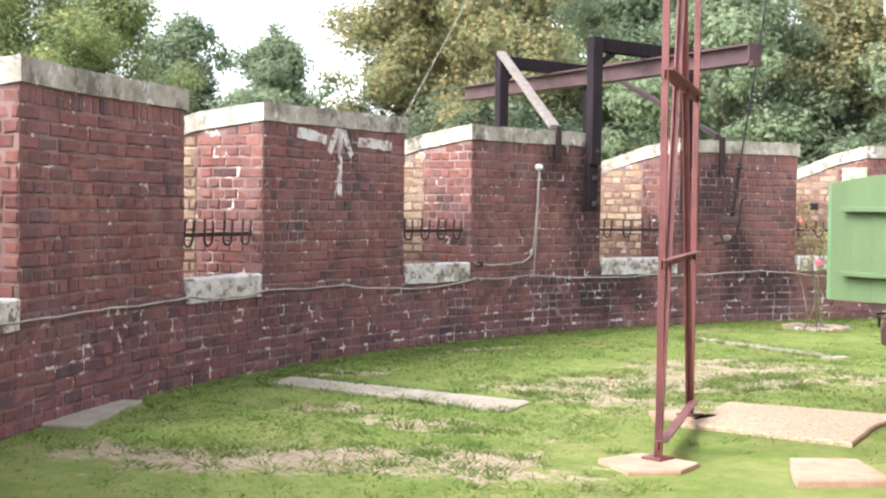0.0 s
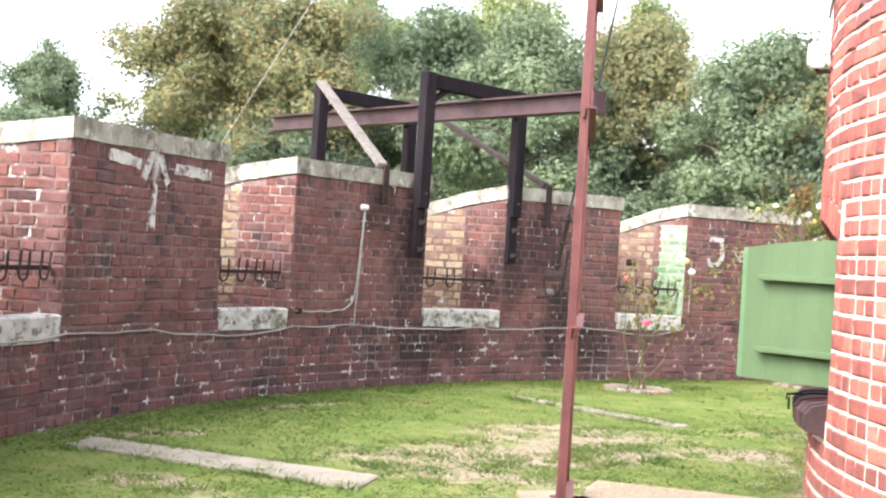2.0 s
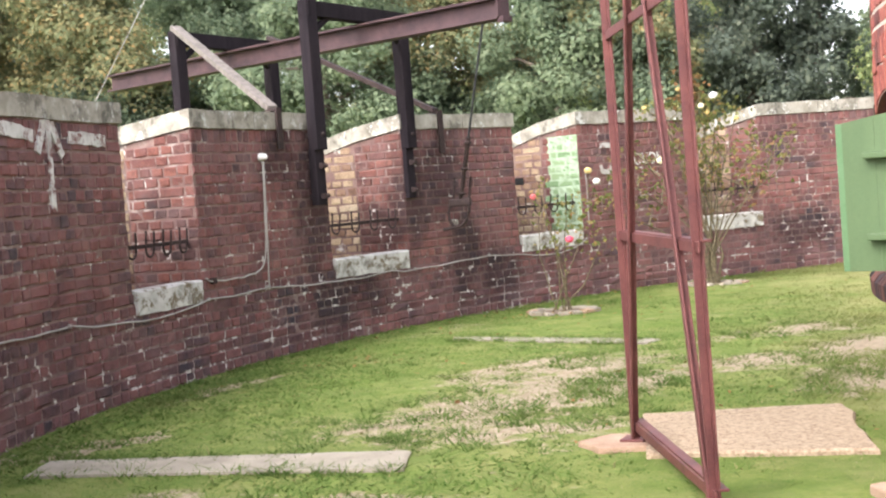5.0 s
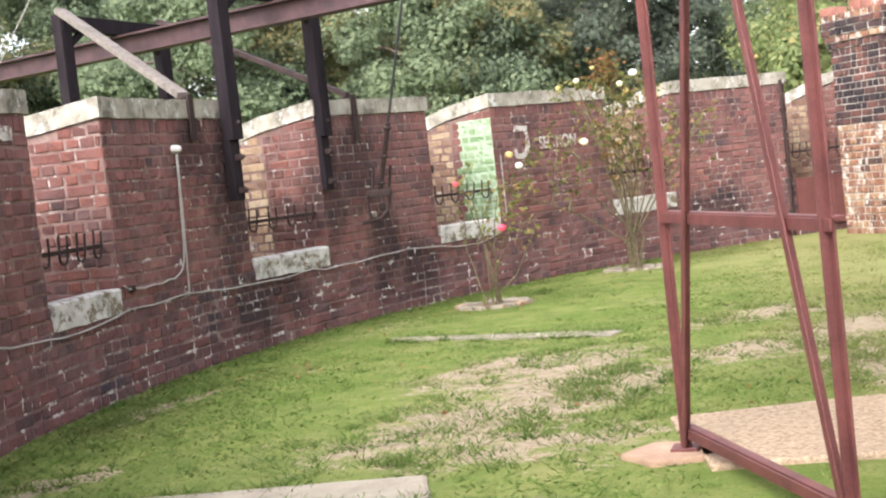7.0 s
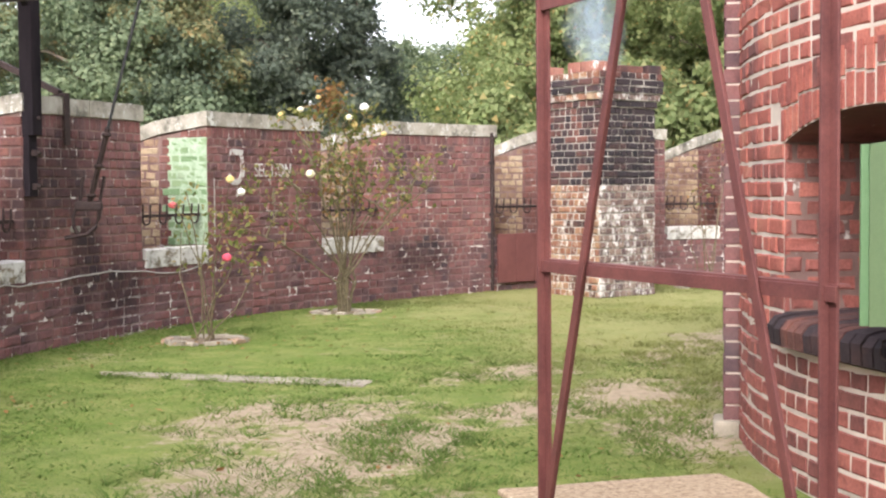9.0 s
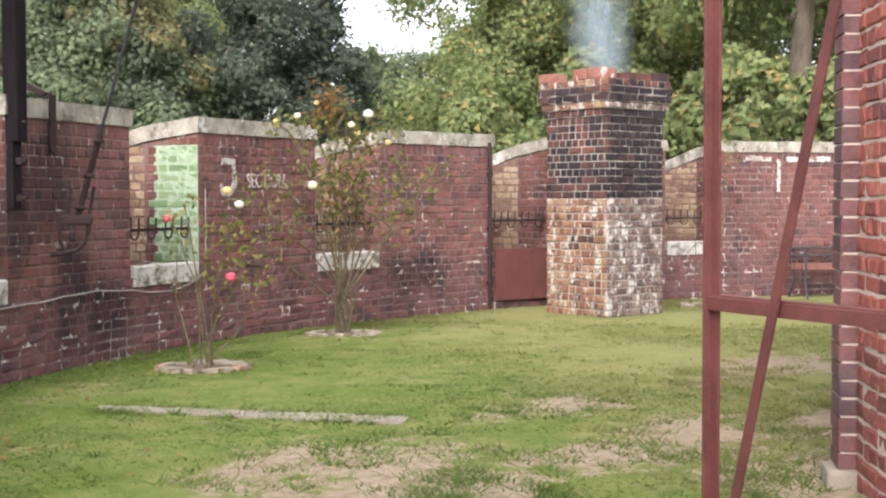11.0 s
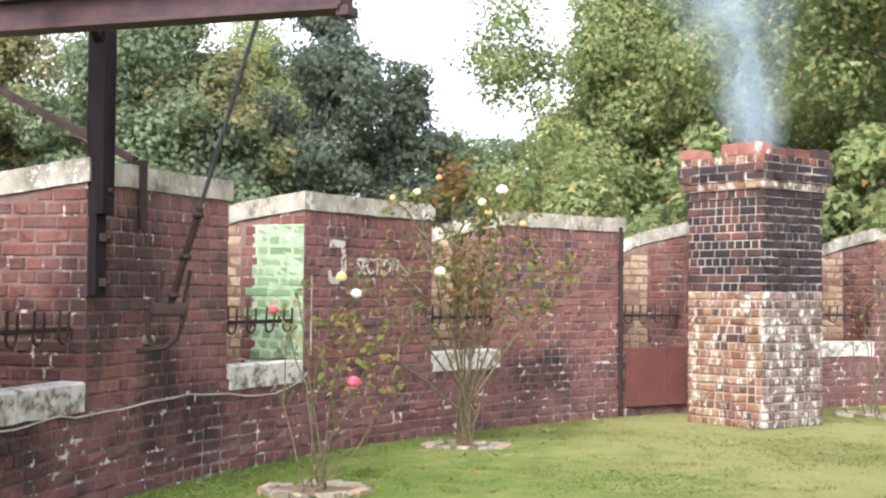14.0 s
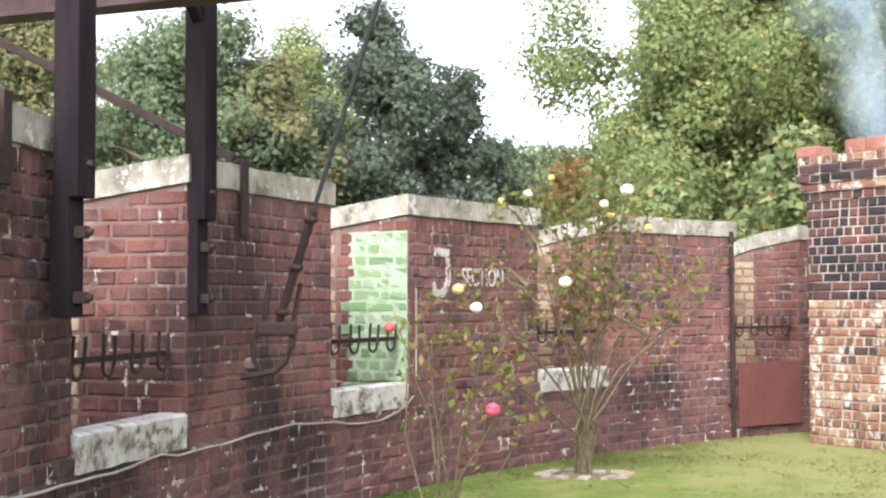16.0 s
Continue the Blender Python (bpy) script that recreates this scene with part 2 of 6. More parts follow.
BR_GREEN = green_brick()
MO_GREEN = plain_material("green_joint", (0.2, 0.29, 0.17), (0.4, 0.48, 0.36), 14)
SHUTTER = plain_material("green_shutter_paint", (0.064, 0.105, 0.046), (0.092, 0.138, 0.062), 3.5, rough=0.55, stretch=(1, 1, 0.25), bump=0.2)
SHUTTER_EDGE = plain_material("bright_green_edge", (0.07, 0.14, 0.06), (0.1, 0.18, 0.085), 5, rough=0.55)
IRON = plain_material("dark_iron", (0.02, 0.014, 0.014), (0.055, 0.034, 0.03), 25, rough=0.75, metal=0.2)
TIMBER = plain_material("black_timber", (0.01, 0.008, 0.01), (0.026, 0.02, 0.023), 9, rough=0.95, spec=0.1, stretch=(1, 1, 0.2))
BEAM = plain_material("rusty_beam_paint", (0.03, 0.018, 0.021), (0.08, 0.043, 0.045), 6, rough=0.7)
PROPWOOD = plain_material("weathered_grey_timber", (0.1, 0.085, 0.075), (0.2, 0.175, 0.155), 14, rough=0.9)
OXIDE = plain_material("red_oxide_paint", (0.078, 0.027, 0.026), (0.155, 0.054, 0.047), 7, rough=0.55, bump=0.25)
CONCRETE = plain_material("pale_concrete", (0.2, 0.175, 0.135), (0.34, 0.3, 0.235), 5, rough=0.95, bump=0.5)
GRAVEL = plain_material("gravel_slab", (0.17, 0.115, 0.07), (0.46, 0.36, 0.25), 48, rough=0.95, bump=1.0, fine=75)
TERRACOTTA = plain_material("orange_stone", (0.26, 0.165, 0.11), (0.4, 0.28, 0.2), 7, rough=0.95, bump=0.5)
CABLE = plain_material("white_cable", (0.22, 0.2, 0.175), (0.44, 0.42, 0.39), 3, rough=0.6)
BLACKCABLE = plain_material("black_rope", (0.02, 0.02, 0.022), (0.05, 0.05, 0.05), 20, rough=0.8)
WHITEPLASTIC = plain_material("white_plastic", (0.6, 0.59, 0.56), (0.75, 0.74, 0.71), 12, rough=0.4)
BARK = plain_material("bark", (0.07, 0.055, 0.042), (0.19, 0.155, 0.12), 7, rough=0.95, stretch=(1, 1, 0.25), bump=0.8)
ROSESTEM = plain_material("rose_stem", (0.06, 0.05, 0.03), (0.19, 0.155, 0.09), 25, rough=0.8)
REDBOARD = plain_material("red_painted_board", (0.115, 0.042, 0.038), (0.16, 0.06, 0.053), 5, rough=0.7)
BENCHWOOD = plain_material("bench_red_wood", (0.15, 0.065, 0.055), (0.25, 0.11, 0.09), 12, rough=0.7)
BENCHIRON = plain_material("bench_iron", (0.03, 0.03, 0.035), (0.07, 0.07, 0.075), 20, rough=0.6)
# flue soot; also the painted darkness of the vent hole
SOOT_AND_HOLE = plain_material("soot_and_hole_black", (0.008, 0.008, 0.008), (0.02, 0.018, 0.018), 20, rough=0.95)


def dry_sunlit(m):
    """Dry yellow lawn, plus painted sunlight, strongest on the trodden side beyond the tower."""
    z = m.n("ShaderNodeSeparateXYZ")
    m.l(m.pos(), z.inputs[0])
    # gradient by position: greener on the shaded wall side, paler where sun falls
    trod_sunlit = m.ramp(m.math('ADD', m.math('MULTIPLY', m.math('MINIMUM', z.outputs["X"], 0.6), 0.4), m.math('SUBTRACT', m.math('MULTIPLY', m.math('MINIMUM', z.outputs["Y"], 15.0), 0.12), 0.1)), [(0.0, (0, 0, 0)), (1.0, (0.42, 0.42, 0.42))])
    return m.ramp(m.math('ADD', trod_sunlit, m.noise(1.3, 5, 0.7)), [(0.5, (0, 0, 0)), (0.9, (0.85, 0.85, 0.85))])


def leaf_material(name, stops, rough=0.78, dry=None, below=None):
    m = Mat(name, rough, spec=0.12)
    c = m.ramp(m.rnd(), stops, 'LINEAR')
    # the dry tint also carries the lawn's painted sunny side
    if dry:
        c = m.mix(dry_sunlit(m), c, dry)
    if below:
        # only the high leaves have turned
        z = m.n("ShaderNodeSeparateXYZ")
        m.l(m.pos(), z.inputs[0])
        f = m.math('ADD', m.math('MULTIPLY', z.outputs["Z"], 0.12), m.noise(0.5, 4, 0.65))
        c = m.mix(m.ramp(f, [(0.98, (0, 0, 0)), (1.3, (1, 1, 1))]), m.ramp(m.rnd(), below, 'LINEAR'), c)
    patch = m.noise(0.35, 3, 0.6)
    c = m.mix(0.6, c, m.ramp(patch, [(0.35, (0.74, 0.77, 0.78)), (0.68, (1.2, 1.16, 1.08))]), 'MULTIPLY')
    m.color(c)
    tr = m.n("ShaderNodeBsdfTranslucent")
    m.l(c, tr.inputs["Color"])
    ms = m.n("ShaderNodeMixShader", Fac=0.5)
    m.l(m.b.outputs[0], ms.inputs[1])
    m.l(tr.outputs[0], ms.inputs[2])
    m.l(ms.outputs[0], m.t.nodes["Material Output"].inputs["Surface"])
    return m.m


# tree leaf colours are lifted, with distance haze mixed into them
LEAF_DARK = leaf_material("leaf_dark", [(0, (0.0971, 0.122, 0.0998)), (0.6, (0.132, 0.16, 0.125)), (1, (0.192, 0.218, 0.158))])
LEAF_MID = leaf_material("leaf_mid", [(0, (0.147, 0.194, 0.123)), (0.6, (0.206, 0.26, 0.16)), (1, (0.277, 0.321, 0.199))])
LEAF_LIGHT = leaf_material("leaf_light", [(0, (0.181, 0.235, 0.101)), (0.6, (0.259, 0.31, 0.137)), (0.93, (0.35, 0.379, 0.184)), (1, (0.518, 0.36, 0.152))])
LEAF_AUTUMN = leaf_material("leaf_autumn", [(0, (0.17, 0.195, 0.105)), (0.5, (0.22, 0.235, 0.125)), (0.85, (0.29, 0.255, 0.13)), (1, (0.4, 0.27, 0.125))], below=[(0, (0.105, 0.14, 0.1)), (0.6, (0.15, 0.19, 0.125)), (1, (0.2, 0.24, 0.15))])
LEAF_ROSE = leaf_material("leaf_rose", [(0, (0.114, 0.139, 0.0448)), (0.5, (0.196, 0.208, 0.0672)), (0.8, (0.31, 0.268, 0.112)), (1, (0.372, 0.222, 0.101))])
LEAF_BRONZE = leaf_material("leaf_bronze", [(0, (0.13, 0.11, 0.04)), (0.5, (0.24, 0.15, 0.06)), (1, (0.34, 0.17, 0.08))])
PETAL_CREAM = plain_material("petal_cream", (0.72, 0.66, 0.42), (0.82, 0.78, 0.6), 30, rough=0.6, bump=0)
PETAL_WHITE = plain_material("petal_white", (0.76, 0.75, 0.68), (0.84, 0.83, 0.79), 30, rough=0.6, bump=0)
PETAL_YELLOW = plain_material("petal_yellow", (0.7, 0.5, 0.16), (0.8, 0.64, 0.3), 30, rough=0.6, bump=0)
PETAL_PINK = plain_material("petal_pink", (0.7, 0.06, 0.12), (0.8, 0.14, 0.2), 30, rough=0.6, bump=0)
PETAL_SALMON = plain_material("petal_salmon", (0.7, 0.12, 0.13), (0.75, 0.2, 0.2), 30, rough=0.6, bump=0)
GRASSBLADE = leaf_material("grass_blade", [(0, (0.085, 0.15, 0.032)), (0.5, (0.12, 0.19, 0.046)), (0.88, (0.165, 0.22, 0.066)), (1, (0.28, 0.265, 0.125))], dry=(0.26, 0.265, 0.1))

# worn earth in the lawn: centre x, y, half length along, half width, turn
BARE = [(-2.6, 5.15, 0.98, 0.44, 60), (-2.5, 6.25, 0.98, 0.39, 80), (-2.15, 4.45, 0.52, 0.33, 20), (-0.75, 7.5, 0.65, 0.39, 60), (-0.5, 6.6, 0.52, 0.36, 40), (-0.2, 9.7, 0.65, 0.26, 70),
        (-1.5, 8.6, 0.59, 0.29, 50), (0.4, 10.6, 0.78, 0.39, 60), (-5.04, 5.9, 0.55, 0.08, 83), (-4.54, 3.85, 0.4, 0.1, 70), (-3.1, 2.72, 0.28, 0.14, 20), (-2.3, 2.75, 0.4, 0.12, 15),
        (-2.45, 1.1, 0.59, 0.26, 30), (-1.95, 1.6, 0.59, 0.26, 40), (-3, 6.65, 0.52, 0.29, 60), (-2, 6, 0.45, 0.26, 80), (-1.2, 2.2, 0.52, 0.23, 0), (-1.4, 6.9, 0.39, 0.26, 30), (-0.5, 6.1, 0.6, 0.22, 80), (0.05, 7.9, 0.6, 0.3, 65), (0.9, 9.2, 0.6, 0.3, 60)]


def ground_material():
    m = Mat("lawn_ground", 0.95, spec=0.1)
    p = m.pos()
    wob = m.n("ShaderNodeTexNoise", Scale=1.7, Detail=5.0, Roughness=0.65)
    m.l(p, wob.inputs["Vector"])
    sub = m.n("ShaderNodeVectorMath")
    sub.operation = 'SUBTRACT'
    m.l(wob.outputs["Color"], sub.inputs[0])
    sub.inputs[1].default_value = (0.5, 0.5, 0.5)
    sc = m.n("ShaderNodeVectorMath")
    sc.operation = 'MULTIPLY_ADD'
    m.l(sub.outputs[0], sc.inputs[0])
    sc.inputs[1].default_value = (1.5, 1.5, 0)
    m.l(p, sc.inputs[2])
    best = None
    for cx, cy, a, b, turn in BARE:
        mp = m.n("ShaderNodeMapping")
        mp.vector_type = 'TEXTURE'
        mp.inputs["Location"].default_value = (cx, cy, 0)
        mp.inputs["Rotation"].default_value = (0, 0, radians(turn))
        mp.inputs["Scale"].default_value = (a, b, 1e3)
        m.l(sc.outputs[0], mp.inputs["Vector"])
        ln = m.n("ShaderNodeVectorMath")
        ln.operation = 'LENGTH'
        m.l(mp.outputs[0], ln.inputs[0])
        v = m.math('SUBTRACT', 1.5, ln.outputs["Value"])
        best = v if best is None else m.math('MAXIMUM', best, v)
    tuft = m.noise(7, 6, 0.75)
    thin = m.math('SUBTRACT', m.math('MULTIPLY', m.noise(0.9, 4, 0.65), 3.4), 2.05)
    best = m.math('MAXIMUM', best, thin)
    mask = m.math('ADD', best, m.math('MULTIPLY', m.math('SUBTRACT', tuft, 0.5), 3.6))
    g = m.ramp(m.noise(2.2, 6, 0.72), [(0.3, (0.085, 0.142, 0.026)), (0.46, (0.125, 0.185, 0.039)), (0.58, (0.175, 0.218, 0.058)), (0.72, (0.25, 0.25, 0.098))])
    g = m.mix(0.6, g, m.ramp(m.noise(60, 4, 0.7), [(0.3, (0.6, 0.64, 0.6)), (0.7, (1.25, 1.22, 1.15))]), 'MULTIPLY')
    e = m.ramp(m.noise(12, 6, 0.7), [(0.3, (0.25, 0.195, 0.13)), (0.7, (0.42, 0.345, 0.25))])
    dry = m.ramp(m.math('ADD', m.math('MULTIPLY', best, 0.45), m.math('MULTIPLY', m.noise(5, 5, 0.7), 0.9)), [(0.1, (0, 0, 0)), (0.7, (0.5, 0.5, 0.5))])
    g = m.mix(m.math('MAXIMUM', dry, dry_sunlit(m)), g, (0.27, 0.26, 0.11))
    c = m.mix(m.ramp(mask, [(0.26, (0, 0, 0)), (0.7, (1, 1, 1))]), g, e)
    m.color(c)
    m.bump(m.noise(40, 6, 0.75), 0.8, 0.02)
    return m.m


LAWN = ground_material()

# ---- building helpers ----


def link_mesh(name, verts, faces, material, parent=None, label="", smooth=False):
    me = bpy.data.meshes.new(name)
    me.from_pydata([tuple(v) for v in verts], [], faces)
    me.update()
    if smooth:
        me.polygons.foreach_set("use_smooth", [True] * len(me.polygons))
    me.materials.append(material)
    ob = new(name, me)
    if parent is not None:
        ob.parent = parent
    if label:
        ob["label"] = label
    return ob


def part(name, bm, material, parent=None, label="", smooth=False):
    """Links a bmesh as one mesh object under a thing or a part."""
    bmesh.ops.recalc_face_normals(bm, faces=bm.faces[:])
    me = bpy.data.meshes.new(name)
    bm.to_mesh(me)
    bm.free()
    if smooth:
        me.polygons.foreach_set("use_smooth", [True] * len(me.polygons))
    me.materials.append(material)
    ob = new(name, me)
    if parent is not None:
        ob.parent = parent
    if label:
        ob["label"] = label
    return ob


def box(bm, size, m=None, bevel=0.0):
    """A box of that size centred at m."""
    r = bmesh.ops.create_cube(bm, size=1.0, matrix=(m or Matrix()) @ Matrix.Diagonal((*size, 1)))
    if bevel > 0:
        es = list({e for v in r["verts"] for e in v.link_edges})
        bmesh.ops.bevel(bm, geom=es, offset=bevel, segments=2, affect='EDGES', profile=0.6)


def between(a, b, up=(0, 0, 1)):
    """A pose at the middle of a and b whose z axis runs from a to b."""
    a, b = Vector(a), Vector(b)
    z = (b - a).normalized()
    x = Vector(up).cross(z)
    if x.length < 1e-4:
        x = Vector((1, 0, 0))
    x.normalize()
    y = z.cross(x)
    m = Matrix((x, y, z)).transposed().to_4x4()
    m.translation = (a + b) / 2
    return m


def bar(bm, a, b, w, d, bevel=0.004, up=(0, 0, 1)):
    box(bm, (w, d, (Vector(b) - Vector(a)).length), between(a, b, up), bevel)


def tube(bm, pts, radius, sides=6, taper=None):
    """A round rod through the points."""
    rings = []
    pts = [Vector(p) for p in pts]
    for i, p in enumerate(pts):
        d = (pts[min(i + 1, len(pts) - 1)] - pts[max(i - 1, 0)]).normalized()
        x = d.cross(Vector((0.31, 0.17, 0.93)))
        if x.length < 1e-3:
            x = d.cross(Vector((1, 0, 0)))
        x.normalize()
        y = d.cross(x)
        r = radius if taper is None else radius + (taper - radius) * i / (len(pts) - 1)
        rings.append([bm.verts.new(p + (x * math.cos(k * 2 * math.pi / sides) + y * math.sin(k * 2 * math.pi / sides)) * r) for k in range(sides)])
    for a, b in zip(rings, rings[1:]):
        for k in range(sides):
            bm.faces.new((a[k], a[(k + 1) % sides], b[(k + 1) % sides], b[k]))
    bm.faces.new(rings[0][::-1])
    bm.faces.new(rings[-1])


def thing(name, label, category, kind="", group="", at=(0, 0, 0)):
    ob = new(name)
    ob.empty_display_size = 0.1
    ob.location = at
    return tagged(ob, label, category, group, kind)


def hang(ob, parent):
    """Parents ob to a thing that stands away from the origin, keeping its place."""
    ob.parent = parent
    ob.matrix_parent_inverse = Matrix.Translation(parent.location).inverted()
    return ob


# the yard's round wall: centre and inner radius; the round tower inside it
CX, CY, R = 5.624, 7.282, 11.246
TX, TY, TR = 3.709, 5.609, 4.047
COURSE = 0.0835


def ring(phi, d=0.0, z=0.0):
    """A place on the round wall: degrees along, metres behind the inner face, height."""
    a = radians(phi)
    return Vector((CX - (R + d) * math.cos(a), CY + (R + d) * math.sin(a), z))


def tow(psi, d=0.0, z=0.0):
    """A place on the tower: degrees along, metres out from the face, height."""
    a = radians(psi)
    return Vector((TX - (TR + d) * math.cos(a), TY + (TR + d) * math.sin(a), z))


# a brick seen from the front: rounded front edges, sides going back into the joint
def brick_block(length, height, depth=0.03, ch=0.009):
    lx, lz = length / 2, height / 2
    v = []
    for dx, dz, y in ((lx - ch, lz - ch, 0.0), (lx, lz, ch), (lx, lz, depth)):
        v += [(-dx, y, -dz), (dx, y, -dz), (dx, y, dz), (-dx, y, dz)]
    f = [(0, 1, 2, 3)]
    for r in (0, 4):
        for k in range(4):
            f.append((r + k, r + 4 + k, r + 4 + (k + 1) % 4, r + (k + 1) % 4))
    return np.array(v), f


def courses(length, z0, z1, rng, bond="mixed", stretcher=0.236, header=0.118, limit=None, first=0):
    """Bricks of a face: (middle along, middle up, length, height). limit(s) is the height above which none is laid."""
    out = []
    n = int(round((z1 - z0) / COURSE))
    for i in range(n):
        zc = z0 + (i + 0.5) * COURSE
        k = i + first
        heads = (k % 2 == 0) if bond == "english" else (rng.random() < 0.6 if bond == "mixed" else False)
        unit = header if heads else stretcher
        s = -unit * (0.5 if k % 2 else 0.0) - (0.03 * rng.random())
        while s < length - 0.02:
            a, b = max(s, 0.0), min(s + unit, length)
            if b - a > 0.035 and (limit is None or zc + COURSE * 0.45 < limit((a + b) / 2)):
                out.append(((a + b) / 2, zc, b - a, COURSE))
            s += unit
            if bond == "mixed" and not heads and rng.random() < 0.36:
                unit = header
            elif not heads:
                unit = stretcher
    return out


class Brickwork:
    """Collects bricks and links those of one material as one mesh, or singly."""

    def __init__(self):
        self.sets = {}
        self.singles = []

    def lay(self, mat, frame_of, bricks, rng, joint=0.0128, single=None, proud=0.004):
        for s, z, ln, h in bricks:
            p, tan, nrm = frame_of(s)
            p = Vector((p[0], p[1], p[2] + z)) + nrm * (rng.random() * proud)
            m = Matrix((tan, -nrm, Vector((0, 0, 1)))).transposed().to_4x4()
            m.translation = p
            w, hh = ln - joint * (0.75 + 0.5 * rng.random()), h - joint * (0.8 + 0.4 * rng.random())
            m = m @ Matrix.Rotation((rng.random() - 0.5) * 0.016, 4, 'Y')
            if single is not None and single(p):
                self.singles.append((mat, m, w, hh))
            else:
                self.sets.setdefault(mat.name, [mat, []])[1].append((m, w, hh))

    def link(self, parent, rng, name="brickwork", label="", most=300):
        for mat, m, w, hh in self.singles[most:]:
            self.sets.setdefault(mat.name, [mat, []])[1].append((m, w, hh))
        for mat, rows in self.sets.values():
            V, F, k = [], [], 0
            _, f0 = brick_block(0.2, 0.07)
            for m, w, hh in rows:
                v, _ = brick_block(w, hh)
                v = v + rng.normal(0, 0.0035, v.shape)
                M = np.array(m)
                V.append(v @ M[:3, :3].T + M[:3, 3])
                F += [tuple(i + k for i in q) for q in f0]
                k += 12
            ob = link_mesh(name, np.concatenate(V).tolist(), F, mat, parent, label)
            ob["kind"] = "stuff"
        shared = {}
        for mat, m, w, hh in self.singles[:most]:
            key = (mat.name, round(w / 0.02), round(hh / 0.01))
            if key not in shared:
                v, f = brick_block(round(w / 0.02) * 0.02 + 0.003, round(hh / 0.01) * 0.01 + 0.002)
                me = bpy.data.meshes.new("brick")
                me.from_pydata([tuple(q) for q in v + rng.normal(0, 0.0014, v.shape)], [], f)
                me.materials.append(mat)
                shared[key] = me
            ob = new("brick", shared[key])
            ob.matrix_world = m
            ob.parent = parent


RNG = np.random.default_rng(7)

# ---- ground ----


def build_ground():
    bm = bmesh.new()
    xs = [-400, -120, -50, -25] + [-14 + 0.5 * i for i in range(73)] + [40, 60, 120, 400]
    ys = [-400, -120, -50, -25] + [-10 + 0.5 * i for i in range(81)] + [45, 70, 130, 400]
    grid = [[bm.verts.new((x, y, (noise.noise(Vector((x * 0.5, y * 0.5, 0))) * 0.018 if abs(x) < 25 and abs(y) < 32 else 0.0))) for y in ys] for x in xs]
    for i in range(len(xs) - 1):
        for j in range(len(ys) - 1):
            bm.faces.new((grid[i][j], grid[i + 1][j], grid[i + 1][j + 1], grid[i][j + 1]))
    return tagged(part("ground", bm, LAWN, smooth=True), "patchy green lawn worn to bare earth in places", "lawn", kind="structure")


build_ground()

# ---- round parapet wall ----
# merlons between embrasures: start and end in degrees along the wall
MERLONS = [(-66.0, -56.2), (-51.0, -40.4), (-35.4, -24.95), (-19.54, -9.02), (-3.96, 6.15), (12.19, 21.17), (26.32, 35.6), (40.73, 50.06), (54.7, 64.2), (68.7, 78.0), (83.2, 92.6),
           (97.8, 107.4)]
UNSEEN = [(107.4 + 14.6 * k + 5.2, 107.4 + 14.6 * k + 14.6) for k in range(4)] + [(-66.0 - 14.6 * k - 14.8, -66.0 - 14.6 * k - 5.2) for k in range(5)]
SILL_Z, COP, TOP = 0.745, 0.145, 2.1
WALL_LOW = 8 * COURSE


def top_drop(d):
    """How far the wall's top has fallen d metres behind the inner face."""
    return 0.13 * d + max(0.0, d - 0.62) * 0.22


def merlon_plan(p0, p1):
    """Outline of a merlon: (degrees, depth), splayed at the back."""
    k = math.degrees(0.3 / (R + 1.2))
    arc = [(p0 + (p1 - p0) * i / 8, 0.0) for i in range(9)]
    return arc + [(p1, 0.62), (p1 + k, 1.25), (p0 - k, 1.25), (p0, 0.62)]


def extrude_plan(bm, plan, z0, ztop, inset=0.0, lip=0.0):
    """A solid over a plan; ztop(d) is the height of its top."""
    lo, hi = [], []
    n = len(plan)
    mid = sum(p for p, _ in plan) / n
    for p, d in plan:
        pp = p + (math.degrees(inset / R) if p < mid else -math.degrees(inset / R)) * (1 if abs(p - mid) > 0.3 * (plan[8][0] - plan[0][0]) else 0)
        dd = d + (inset if d == 0 else (-inset if d > 1.2 else 0))
        lo.append(bm.verts.new(ring(pp, dd, z0(d) if callable(z0) else z0)))
        hi.append(bm.verts.new(ring(pp, dd, ztop(d))))
    for i in range(n):
        j = (i + 1) % n
        bm.faces.new((lo[i], lo[j], hi[j], hi[i]))
    arc_hi, arc_lo = hi[:9], lo[:9]
    for ring_v in (hi, lo):
        a, c, e, f, g, h = ring_v[:9], ring_v[9], ring_v[10], ring_v[11], ring_v[12], None
        bm.faces.new(a + [c, g])
        bm.faces.new((g, c, e, f))


wall = thing("parapet_wall", "curved dark red brick parapet wall with embrasures and pale coping", "wall", "structure")


def build_low_wall():
    bm = bmesh.new()
    n = 150
    rows = []
    for i in range(n + 1):
        p = -150 + 300 * i / n
        rows.append([bm.verts.new(ring(p, d, z)) for d, z in ((0.005, -0.15), (0.005, WALL_LOW - 0.005), (1.3, WALL_LOW - 0.05), (1.3, -0.15))])
    for a, b in zip(rows, rows[1:]):
        for k in range(3):
            bm.faces.new((a[k], b[k], b[k + 1], a[k + 1]))
    part("wall_core", bm, MO_WALL, wall)


build_low_wall()

for p0, p1 in MERLONS + UNSEEN:
    plan = merlon_plan(p0, p1)
    bm = bmesh.new()
    extrude_plan(bm, plan, WALL_LOW - 0.06, lambda d: TOP - COP + 0.01 - top_drop(d), inset=0.005)
    part("merlon_core", bm, MO_RET if (p0, p1) in MERLONS[2:10] else BR_WALL, wall)


